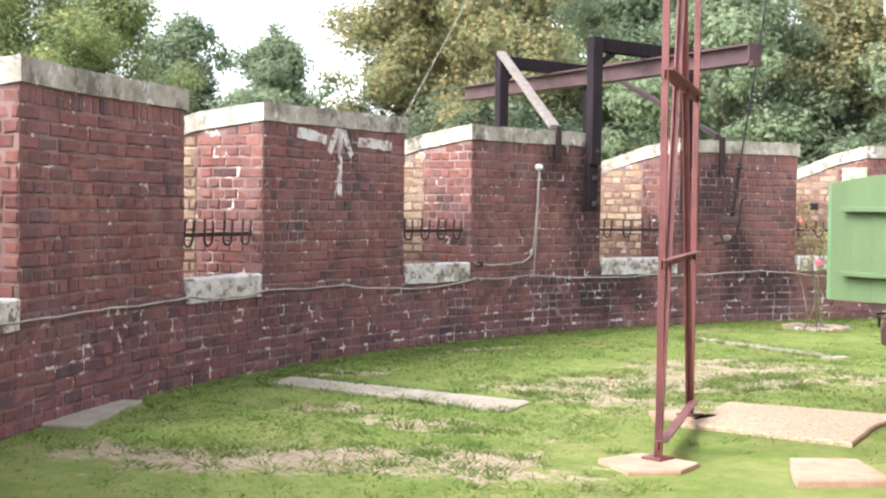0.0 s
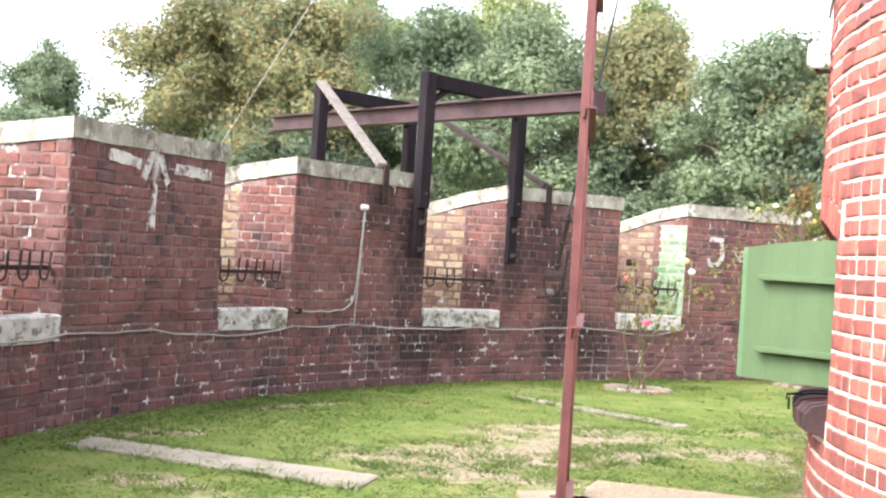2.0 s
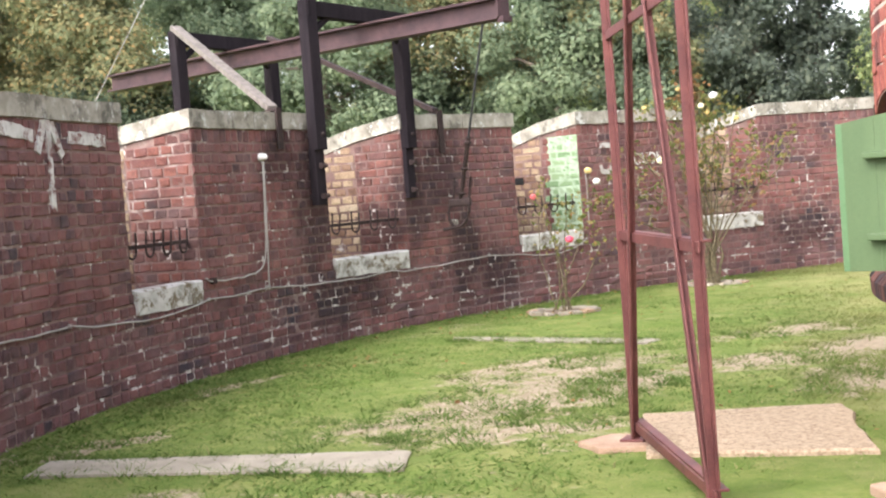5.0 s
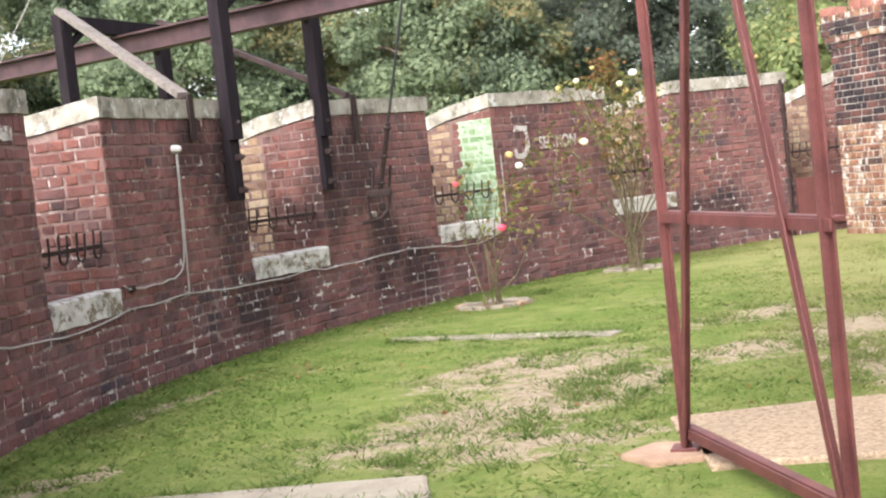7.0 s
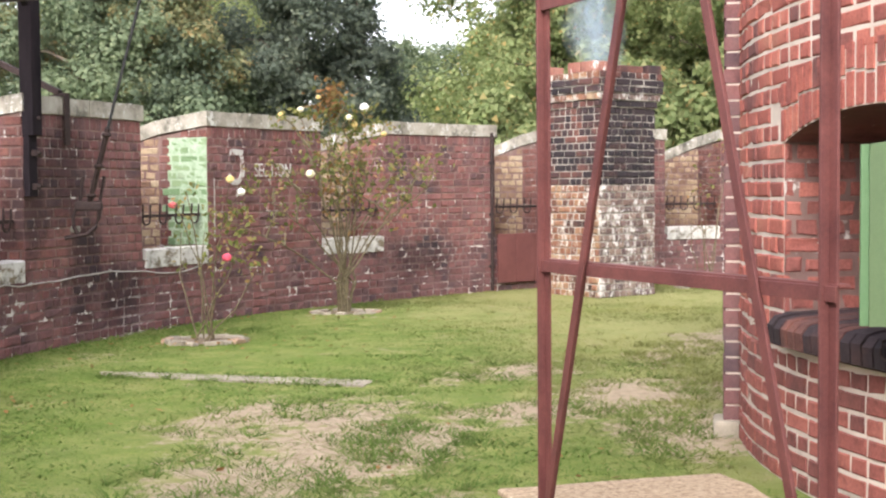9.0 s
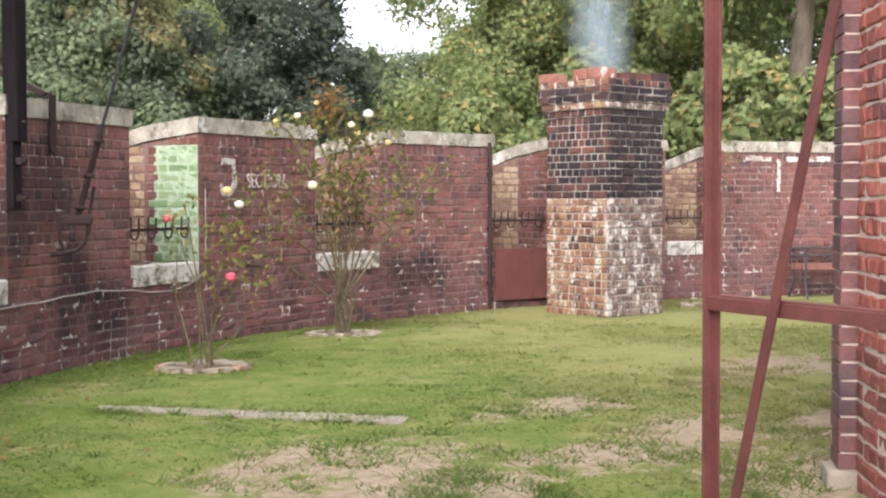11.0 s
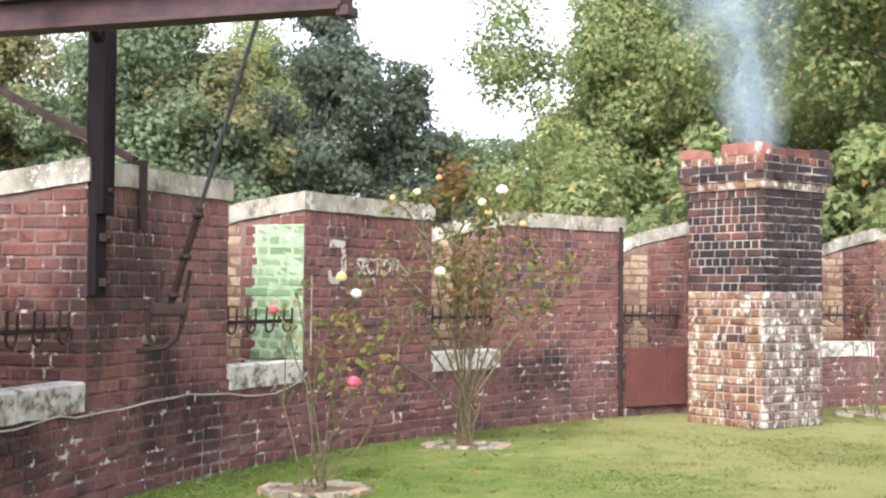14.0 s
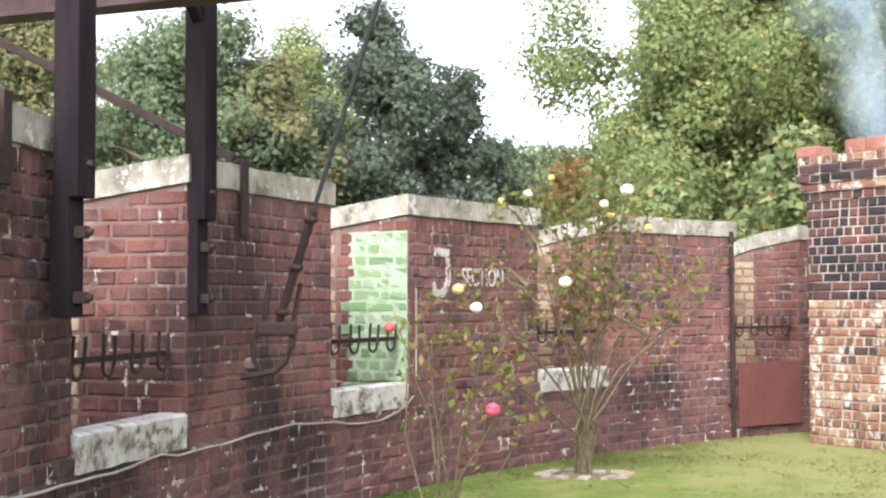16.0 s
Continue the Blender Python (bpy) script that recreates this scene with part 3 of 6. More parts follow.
def coping_piece(p0, p1, s0, s1):
    """One coping slab between the shares s0 and s1 of a merlon's length."""
    bm = bmesh.new()
    lip = math.degrees(0.018 / R)
    k = math.degrees(0.3 / (R + 1.2))
    e0, e1 = p0 - lip if s0 == 0 else p0 + (p1 - p0) * s0 + 0.02, p1 + lip if s1 == 1 else p0 + (p1 - p0) * s1 - 0.02
    f0, f1 = (e0 - k if s0 == 0 else e0), (e1 + k if s1 == 1 else e1)
    n = 6
    stations = [(-0.018, 0), (0.62, 0), (0.95, 0.5), (1.28, 1)]
    top, low = [], []
    for d, w in stations:
        a, b = e0 + (f0 - e0) * w, e1 + (f1 - e1) * w
        j = [(noise.noise(Vector((a * 3 + i, d * 7, 1.3))) * 0.013) for i in range(n + 1)]
        top.append([bm.verts.new(ring(a + (b - a) * i / n, d, TOP - top_drop(max(d, 0)) + j[i])) for i in range(n + 1)])
        low.append([bm.verts.new(ring(a + (b - a) * i / n, d, TOP - COP - top_drop(max(d, 0)) + j[i] * 0.7)) for i in range(n + 1)])
    for r, s in zip(top, top[1:]):
        for i in range(n):
            bm.faces.new((r[i], r[i + 1], s[i + 1], s[i]))
    for r, s in zip(low, low[1:]):
        for i in range(n):
            bm.faces.new((r[i], s[i], s[i + 1], r[i + 1]))
    for i in range(n):
        bm.faces.new((low[0][i], low[0][i + 1], top[0][i + 1], top[0][i]))
        bm.faces.new((top[-1][i], top[-1][i + 1], low[-1][i + 1], low[-1][i]))
    for q in range(3):
        bm.faces.new((low[q][0], top[q][0], top[q + 1][0], low[q + 1][0]))
        bm.faces.new((top[q][n], low[q][n], low[q + 1][n], top[q + 1][n]))
    es = [e for e in bm.edges if e.calc_face_angle(0) > 0.8]
    bmesh.ops.bevel(bm, geom=es, offset=0.02, segments=3, affect='EDGES')
    part("coping", bm, COPING, wall, "weathered pale concrete coping with flaking whitewash")


for i, (p0, p1) in enumerate(MERLONS + UNSEEN):
    cut = (0.47, 0.55, 0.53, 0.5)[i % 4]
    coping_piece(p0, p1, 0, cut)
    coping_piece(p0, p1, cut, 1)


def build_sill(p0, p1, top=SILL_Z):
    bm = bmesh.new()
    n = 7
    rows = []
    for i in range(n + 1):
        p = p0 + 0.12 + (p1 - p0 - 0.24) * i / n
        w = noise.noise(Vector((p * 2, 0.4, 7))) * 0.012
        rows.append([bm.verts.new(ring(p, d, z)) for d, z in ((-0.016, top - 0.16 + w), (-0.02, top + 0.005 + w), (0.0, top + 0.018 + w * 0.4), (0.13, top + 0.018), (0.13, top - 0.16))])
    for a, b in zip(rows, rows[1:]):
        for k in range(5):
            bm.faces.new((a[k], b[k], b[(k + 1) % 5], a[(k + 1) % 5]))
    bm.faces.new(rows[0][::-1])
    bm.faces.new(rows[-1])
    part("sill", bm, SILLWHITE, wall, "chipped white-painted embrasure sill")


for i, ((_, a), (b, _)) in enumerate(zip(MERLONS, MERLONS[1:])):
    if i != 7:
        build_sill(a, b)

# ---- round tower ----
OPEN_A, OPEN_B, OPEN_Z0, OPEN_SPRING, OPEN_CROWN = -30.0, -7.6, 0.74, 1.5, 1.62


def arch_z(psi):
    """Height of the opening's arched head."""
    mid, half = (OPEN_A + OPEN_B) / 2, (OPEN_B - OPEN_A) / 2
    u = min(1.0, abs(psi - mid) / half)
    return OPEN_SPRING + (OPEN_CROWN - OPEN_SPRING) * (1 - u * u)


tower = thing("round_tower", "round red brick tower with pale joints and an arched shuttered opening", "tower", "structure")


def build_tower_core():
    bm = bmesh.new()
    cols = [OPEN_A + (OPEN_B - OPEN_A) * i / 12 for i in range(13)]
    rest = [OPEN_B + (360 - (OPEN_B - OPEN_A)) * i / 80 for i in range(1, 80)]
    HT = 44 * COURSE + 0.05

    def col(psi, za, zb, d):
        return bm.verts.new(tow(psi, d, za)), bm.verts.new(tow(psi, d, zb))
    ring_cols = cols + rest
    n = len(ring_cols)
    d = -0.003
    rec = bmesh.new()
    side = bmesh.new()
    for i in range(n):
        a, b = ring_cols[i], ring_cols[(i + 1) % n]
        opening = i < 12
        if not opening:
            v = [bm.verts.new(tow(p, d, z)) for p, z in ((a, -0.1), (b, -0.1), (b, HT), (a, HT))]
            bm.faces.new(v)
        else:
            bm.faces.new([bm.verts.new(tow(p, d, z)) for p, z in ((a, -0.1), (b, -0.1), (b, OPEN_Z0 - 0.06), (a, OPEN_Z0 - 0.06))])
            bm.faces.new([bm.verts.new(tow(p, d, z)) for p, z in ((a, arch_z(a)), (b, arch_z(b)), (b, HT), (a, HT))])
            rec.faces.new([rec.verts.new(tow(p, dd, z)) for p, dd, z in ((a, d, arch_z(a)), (b, d, arch_z(b)), (b, -0.6, arch_z(b)), (a, -0.6, arch_z(a)))])
            rec.faces.new([rec.verts.new(tow(p, dd, z)) for p, dd, z in ((a, d, OPEN_Z0 - 0.06), (b, d, OPEN_Z0 - 0.06), (b, -0.6, OPEN_Z0 - 0.06), (a, -0.6, OPEN_Z0 - 0.06))])
            side.faces.new([side.verts.new(tow(p, -0.505, z)) for p, z in ((a, 0.5), (b, 0.5), (b, 1.8), (a, 1.8))])
    for p in (OPEN_A, OPEN_B):
        e = -0.06 if p == OPEN_A else 0.06
        side.faces.new([side.verts.new(tow(p + e, dd, z)) for dd, z in ((d, OPEN_Z0 - 0.06), (-0.6, OPEN_Z0 - 0.06), (-0.6, OPEN_SPRING + 0.02), (d, OPEN_SPRING + 0.02))])
    bmesh.ops.remove_doubles(bm, verts=bm.verts[:], dist=0.0005)
    part("tower_core", bm, MO_TOWER, tower)
    part("recess", rec, BR_BASE, tower)
    part("recess_joints", side, MO_RET, tower)
    bm = bmesh.new()
    bmesh.ops.create_cone(bm, cap_ends=True, segments=72, radius1=TR + 0.06, radius2=TR - 0.3, depth=0.3, matrix=pose(TX, TY, HT + 0.14))
    part("tower_roof", bm, COPING, tower)


build_tower_core()


def build_arch():
    """Brick-on-end ring over the tower's opening, two rows deep."""
    n = 24
    for row in range(2):
        for i in range(n):
            p0, p1 = OPEN_A - 0.6 + (OPEN_B - OPEN_A + 1.2) * i / n, OPEN_A - 0.6 + (OPEN_B - OPEN_A + 1.2) * (i + 1) / n
            split = 0.5 if (i + row) % 2 else (0.62 if row == 0 else 0.62)
            z = lambda p, t: arch_z(p) + 0.26 * t
            t0, t1 = (0.0, 0.48 + 0.04 * (i % 3)) if row == 0 else (0.5 + 0.04 * (i % 3), 1.0)
            g = 0.18
            v, f = [], []
            for d, q in ((0.005 + 0.004 * RNG.random(), 0.0), (-0.05, 0.0)):
                v += [tow(p0 + g, d, z(p0 + g, t0) + 0.004), tow(p1 - g, d, z(p1 - g, t0) + 0.004), tow(p1 - g, d, z(p1 - g, t1) - 0.006), tow(p0 + g, d, z(p0 + g, t1) - 0.006)]
            f = [(0, 1, 2, 3), (4, 7, 6, 5)] + [(k, 4 + k, 4 + (k + 1) % 4, (k + 1) % 4) for k in range(4)]
            link_mesh("arch_brick", v, f, BR_TOWER, tower)


build_arch()


def build_tower_sill():
    """Bull-nosed bricks on edge, jutting below the opening."""
    n = 21
    for i in range(n):
        p0, p1 = OPEN_A + 0.4 + (OPEN_B - OPEN_A - 0.8) * i / n, OPEN_A + 0.4 + (OPEN_B - OPEN_A - 0.8) * (i + 1) / n
        j = RNG.random() * 0.012
        prof = [(-0.5, 0.78), (0.0, 0.745 + j), (0.055, 0.732 + j), (0.085, 0.695 + j), (0.08, 0.625), (0.0, 0.6), (-0.5, 0.6)]
        v = [tow(p0 + 0.09, d, z) for d, z in prof] + [tow(p1 - 0.09, d, z) for d, z in prof]
        m = len(prof)
        f = [tuple(range(m))[::-1], tuple(range(m, 2 * m))] + [(k, (k + 1) % m, m + (k + 1) % m, m + k) for k in range(m)]
        link_mesh("sill_brick", v, f, BR_TAR, tower)
    v = []
    prof = [(-0.5, 0.765), (0.05, 0.715), (0.065, 0.64), (-0.1, 0.58), (-0.5, 0.58)]
    m, f = len(prof), []
    for i in range(13):
        p = OPEN_A + 0.5 + (OPEN_B - OPEN_A - 1.0) * i / 12
        v += [tow(p, d, z) for d, z in prof]
        if i:
            f += [((i - 1) * m + k, (i - 1) * m + (k + 1) % m, i * m + (k + 1) % m, i * m + k) for k in range(m)]
    link_mesh("sill_bedding", v, f, MO_TOWER, tower)


build_tower_sill()


def build_pilaster():
    """A dark brick strip standing proud of the tower, on a concrete foot."""
    for i in range(40):
        w = 0.2 if i % 2 else -0.1
        v = []
        for d in (0.075 + 0.008 * RNG.random(), -0.03):
            v += [tow(7.2 + 0.1 * w, d, i * COURSE + 0.006), tow(10.6 + w, d, i * COURSE + 0.006), tow(10.6 + w, d, (i + 1) * COURSE - 0.006), tow(7.2 + 0.1 * w, d, (i + 1) * COURSE - 0.006)]
        f = [(0, 1, 2, 3), (4, 7, 6, 5)] + [(k, 4 + k, 4 + (k + 1) % 4, (k + 1) % 4) for k in range(4)]
        link_mesh("pilaster_brick", v, f, BR_BASE, tower)
    v = [tow(p, d, z) for z in (0.02, 40 * COURSE - 0.01) for p, d in ((7.28, -0.03), (7.28, 0.068), (10.5, 0.068), (10.5, -0.03))]
    link_mesh("pilaster_joints", v, [(0, 1, 5, 4), (1, 2, 6, 5), (2, 3, 7, 6), (4, 5, 6, 7), (3, 2, 1, 0)], MO_TOWER, tower)
    bm = bmesh.new()
    p = tow(8.6, 0.05)
    box(bm, (0.16, 0.26, 0.11), Matrix.Translation((p.x, p.y, 0.03)) @ Matrix.Rotation(radians(-9), 4, 'Z'), 0.02)
    part("foot_block", bm, CONCRETE, tower, "grey concrete foot of the brick strip")


build_pilaster()


def build_shutter():
    hinge, free = Vector((0.25, 3.66, 0)), Vector((-0.29, 3.78, 0))
    t = (free - hinge).normalized()
    nrm = Vector((t.y, -t.x, 0))
    if nrm.y > 0:
        nrm = -nrm
    w = (free - hinge).length
    ob = thing("window_shutter", "green-painted ledged wooden shutter standing open on the round tower", "shutter", at=tuple(hinge))

    def P(s, d, z):
        q = hinge + t * s + nrm * d
        return Vector((q.x, q.y, z))
    # boards with a gently curved head
    nb = 4
    for i in range(nb):
        a, b = w * i / nb + (0.0004 if i else 0), w * (i + 1) / nb - 0.0004
        zt = lambda s: 1.5 - 0.05 * (s / w) ** 2
        v = [P(a, 0, 0.825), P(b, 0, 0.825), P(b, 0, zt(b)), P(a, 0, zt(a)), P(a, -0.035, 0.825), P(b, -0.035, 0.825), P(b, -0.035, zt(b)), P(a, -0.035, zt(a))]
        f = [(0, 1, 2, 3), (4, 7, 6, 5)] + [(k, 4 + k, 4 + (k + 1) % 4, (k + 1) % 4) for k in range(4)]
        hang(link_mesh("board", v, f, SHUTTER), ob)
    for z in (0.935, 1.275):
        bm = bmesh.new()
        bar(bm, P(0.02, 0.014, z + 0.035), P(w - 0.1, 0.014, z + 0.035), 0.085, 0.028, 0.006)
        o = part("ledge", bm, SHUTTER)
        hang(o, ob)
    bm = bmesh.new()
    bar(bm, P(w + 0.008, -0.017, 0.825), P(w + 0.008, -0.017, 1.45), 0.045, 0.014, 0.003)
    hang(part("edge_strip", bm, SHUTTER_EDGE, None, "bright green edge"), ob)
    for z in (0.96, 1.31):
        bm = bmesh.new()
        tube(bm, [P(-0.01, -0.02, z - 0.03), P(-0.01, -0.02, z + 0.05)], 0.012, 8)
        bar(bm, P(-0.06, -0.02, z), P(0.02, -0.02, z), 0.03, 0.01, 0.002)
        hang(part("hinge", bm, IRON), ob)


build_shutter()


def build_ring():
    ob = thing("iron_ring", "rusty iron eye bolt with a ring on the brick sill", "ring", at=tuple(tow(-21.7, 0.1, 0.72)))
    c = tow(-21.7, 0.105, 0.72)
    n = (tow(-21.7, 1) - tow(-21.7, 0)).normalized()
    t = Vector((-n.y, n.x, 0))
    bm = bmesh.new()
    tube(bm, [c + t * 0.024 * math.cos(k * math.pi / 8) + Vector((0, 0, 0.028 * math.sin(k * math.pi / 8) - 0.022)) for k in range(17)], 0.0055, 6)
    hang(part("ring", bm, IRON), ob)
    bm = bmesh.new()
    tube(bm, [c - n * 0.06 + Vector((0, 0, 0.03)), c + n * 0.012 + Vector((0, 0, 0.02)), c + n * 0.012 + Vector((0, 0, -0.005))], 0.007, 6)
    hang(part("bolt", bm, IRON), ob)


build_ring()


def build_floodlight():
    psi = -21.6
    base = tow(psi, 0, 2.4)
    n = (tow(psi, 1) - tow(psi, 0)).normalized()
    ob = thing("floodlight", "small white floodlight on a bracket on the brick tower", "lamp", at=tuple(base))
    m = Matrix.Translation(base + n * 0.07 + Vector((0, 0, 0.02))) @ n.to_track_quat('X', 'Z').to_matrix().to_4x4()
    bm = bmesh.new()
    box(bm, (0.07, 0.11, 0.13), m, 0.015)
    hang(part("housing", bm, WHITEPLASTIC), ob)
    bm = bmesh.new()
    box(bm, (0.012, 0.09, 0.1), m @ Matrix.Translation((0.04, 0, 0)), 0.004)
    hang(part("lens", bm, WHITEPLASTIC), ob)
    bm = bmesh.new()
    tube(bm, [base - n * 0.02 + Vector((0, 0, -0.05)), base + n * 0.06 + Vector((0, 0, -0.06)), base + n * 0.1], 0.012, 6)
    hang(part("bracket", bm, IRON), ob)


build_floodlight()

cable_up = thing("tower_cable", "pale cable clipped round the brick tower below its top", "cable", at=tuple(tow(-22, 0, 2.6)))
_bm = bmesh.new()
tube(_bm, [tow(-21 - 2.5 * k, 0.02, 2.62 + 0.03 * k + 0.02 * math.sin(k)) for k in range(14)], 0.009, 6)
hang(part("cable", _bm, CABLE), cable_up)

# ---- chimney ----
CH0 = (-0.38, 14.72, 0.0)
CHU, CHV, CHS = Vector((-0.644, 0.765, 0)), Vector((0.765, 0.644, 0)), 0.95
chimney = thing("brick_chimney", "square brick chimney stack, tarred black above and flaking whitewash below", "chimney", at=(0, 0, 0))


def build_chimney():
    c0 = Vector(CH0)

    def frustum(bm, o0, z0, z1):
        k = [c0 + (CHU + CHV) * -o0, c0 + CHU * (CHS + o0) - CHV * o0, c0 + (CHU + CHV) * (CHS + o0), c0 + CHV * (CHS + o0) - CHU * o0]
        lo = [bm.verts.new((p.x, p.y, z0)) for p in k]
        hi = [bm.verts.new((p.x, p.y, z1)) for p in k]
        for i in range(4):
            bm.faces.new((lo[i], lo[(i + 1) % 4], hi[(i + 1) % 4], hi[i]))
        bm.faces.new(lo[::-1])
        bm.faces.new(hi)
    bm = bmesh.new()
    frustum(bm, -0.01, -0.05, 27 * COURSE)
    part("stack_core", bm, MO_CHIM, chimney)
    bm = bmesh.new()
    for j, out in enumerate((0.02, 0.045, 0.07, 0.075, 0.06)):
        frustum(bm, out - 0.008, (27 + j) * COURSE - (0.001 if j else 0), (28 + j) * COURSE - 0.006)
    part("cap_core", bm, MO_CHIM, chimney)
    # broken battlements round the flue
    top = 32 * COURSE
    u0 = lambda a, b, z: c0 + CHU * a + CHV * b + Vector((0, 0, z))
    rot = Matrix((CHU, CHV, Vector((0, 0, 1)))).transposed().to_4x4()
    for a, b, la, lb, h, mat in ((0.9, 0.06, 0.24, 0.24, 0.1, BR_CAP), (0.24, 0.06, 0.46, 0.24, 0.12, BR_CAP), (0.06, 0.5, 0.22, 0.4, 0.08, BR_TAR), (0.1, 0.9, 0.3, 0.22, 0.1, BR_TAR),
                             (0.86, 0.86, 0.3, 0.24, 0.1, BR_TAR), (0.5, 0.9, 0.3, 0.2, 0.05, BR_TAR)):
        n = max(1, round(la / 0.22))
        for i in range(n):
            bm = bmesh.new()
            p = u0(a - la / 2 + (i + 0.5) * la / n, b, top + h / 2 - 0.004)
            box(bm, (la / n - 0.012, lb, h), Matrix.Translation(p) @ rot @ Matrix.Rotation((RNG.random() - 0.5) * 0.08, 4, 'Z'), 0.012)
            part("cap_brick", bm, mat, chimney)
    bm = bmesh.new()
    p = u0(0.475, 0.475, top - 0.01)
    box(bm, (0.56, 0.56, 0.024), Matrix.Translation(p) @ rot)
    part("flue", bm, SOOT_AND_HOLE, chimney, "soot-black flue")


build_chimney()


def smoke_material(k, bx, by):
    """Thin smoke: densest along the plume's axis, fraying out to nothing at its rim and head."""
    m = Mat("smoke", 1.0, spec=0.0)
    m.color((0.6, 0.72, 0.82))
    z = m.n("ShaderNodeSeparateXYZ")
    m.l(m.pos(), z.inputs[0])
    h = m.math('SUBTRACT', z.outputs["Z"], 2.62)
    sway = m.math('MULTIPLY', m.math('MULTIPLY', h, h), 0.11)
    dx = m.math('ADD', m.math('SUBTRACT', z.outputs["X"], bx), sway)
    dy = m.math('SUBTRACT', z.outputs["Y"], by)
    r = m.math('SQRT', m.math('ADD', m.math('MULTIPLY', dx, dx), m.math('MULTIPLY', dy, dy)))
    rel = m.math('DIVIDE', r, m.math('ADD', m.math('MULTIPLY', h, 0.34), 0.27))
    rim = m.ramp(m.math('ADD', rel, m.math('MULTIPLY', m.math('SUBTRACT', m.noise(2.2, 2, 0.5), 0.5), 1.2)), [(0.1, (1, 1, 1)), (0.55, (0.7, 0.7, 0.7)), (1.05, (0, 0, 0))])
    puff = m.ramp(m.noise(1.6 + 0.4 * k, 2, 0.5, stretch=(1, 1, 0.55)), [(0.3, (0.1, 0.1, 0.1)), (0.72, (0.27, 0.27, 0.27))])
    thin = m.ramp(m.math('MULTIPLY', h, 0.33), [(0, (1, 1, 1)), (0.45, (0.8, 0.8, 0.8)), (1, (0, 0, 0))])
    f = m.math('MULTIPLY', m.math('MULTIPLY', puff, thin), rim)
    tr = m.n("ShaderNodeBsdfTransparent")
    ms = m.n("ShaderNodeMixShader")
    m.l(f, ms.inputs[0])
    m.l(tr.outputs[0], ms.inputs[1])
    both = m.n("ShaderNodeMixShader", Fac=0.5)
    through_light = m.n("ShaderNodeBsdfTranslucent", Color=(0.6, 0.72, 0.82, 1))
    m.l(m.b.outputs[0], both.inputs[1])
    m.l(through_light.outputs[0], both.inputs[2])
    m.l(both.outputs[0], ms.inputs[2])
    m.l(ms.outputs[0], m.t.nodes["Material Output"].inputs["Surface"])
    return m.m


def build_smoke():
    base = Vector(CH0) + (CHU + CHV) * 0.475
    ob = thing("smoke_plume", "thin blue-grey smoke drifting up from the brick chimney", "smoke", "stuff", at=(base.x, base.y, 2.62))
    for k in range(4):
        V, F, n, rows = [], [], 16, 30
        for j in range(rows):
            h = 0.02 + 3.0 * j / (rows - 1)
            w = 0.3 + 0.46 * h
            cx, cy = base.x - 0.11 * h * h, base.y
            a = radians(20 + 45 * k) + 0.35 * math.sin(1.7 * h + k)
            for i in range(n + 1):
                u = (2 * i / n - 1) * w
                v = 0.35 * w * noise.noise(Vector((u * 2, h * 1.3, 3.7 * k)))
                V.append((cx + u * math.cos(a) - v * math.sin(a), cy + u * math.sin(a) + v * math.cos(a), 2.62 + h))
        for j in range(rows - 1):
            for i in range(n):
                F.append((j * (n + 1) + i, j * (n + 1) + i + 1, (j + 1) * (n + 1) + i + 1, (j + 1) * (n + 1) + i))
        o = link_mesh("smoke_wisp", V, F, smoke_material(k, base.x, base.y), None, smooth=True)
        hang(o, ob)


build_smoke()

# ---- gantry over the wall ----
gantry = thing("gantry", "black timber gantry carrying a rusty steel runway beam over the wall", "gantry")
GA, GB, GA2, GB2 = Vector((-5.465, 8.225, 0)), Vector((-5.31, 9.71, 0)), Vector((-7.35, 8.84, 0)), Vector((-7.24, 10.36, 0))
BDIR = Vector((-0.949, 0.316, 0)).normalized()
BIN = Vector((-3.69, 8.46, 0))


def at_z(v, z):
    return Vector((v.x, v.y, z))


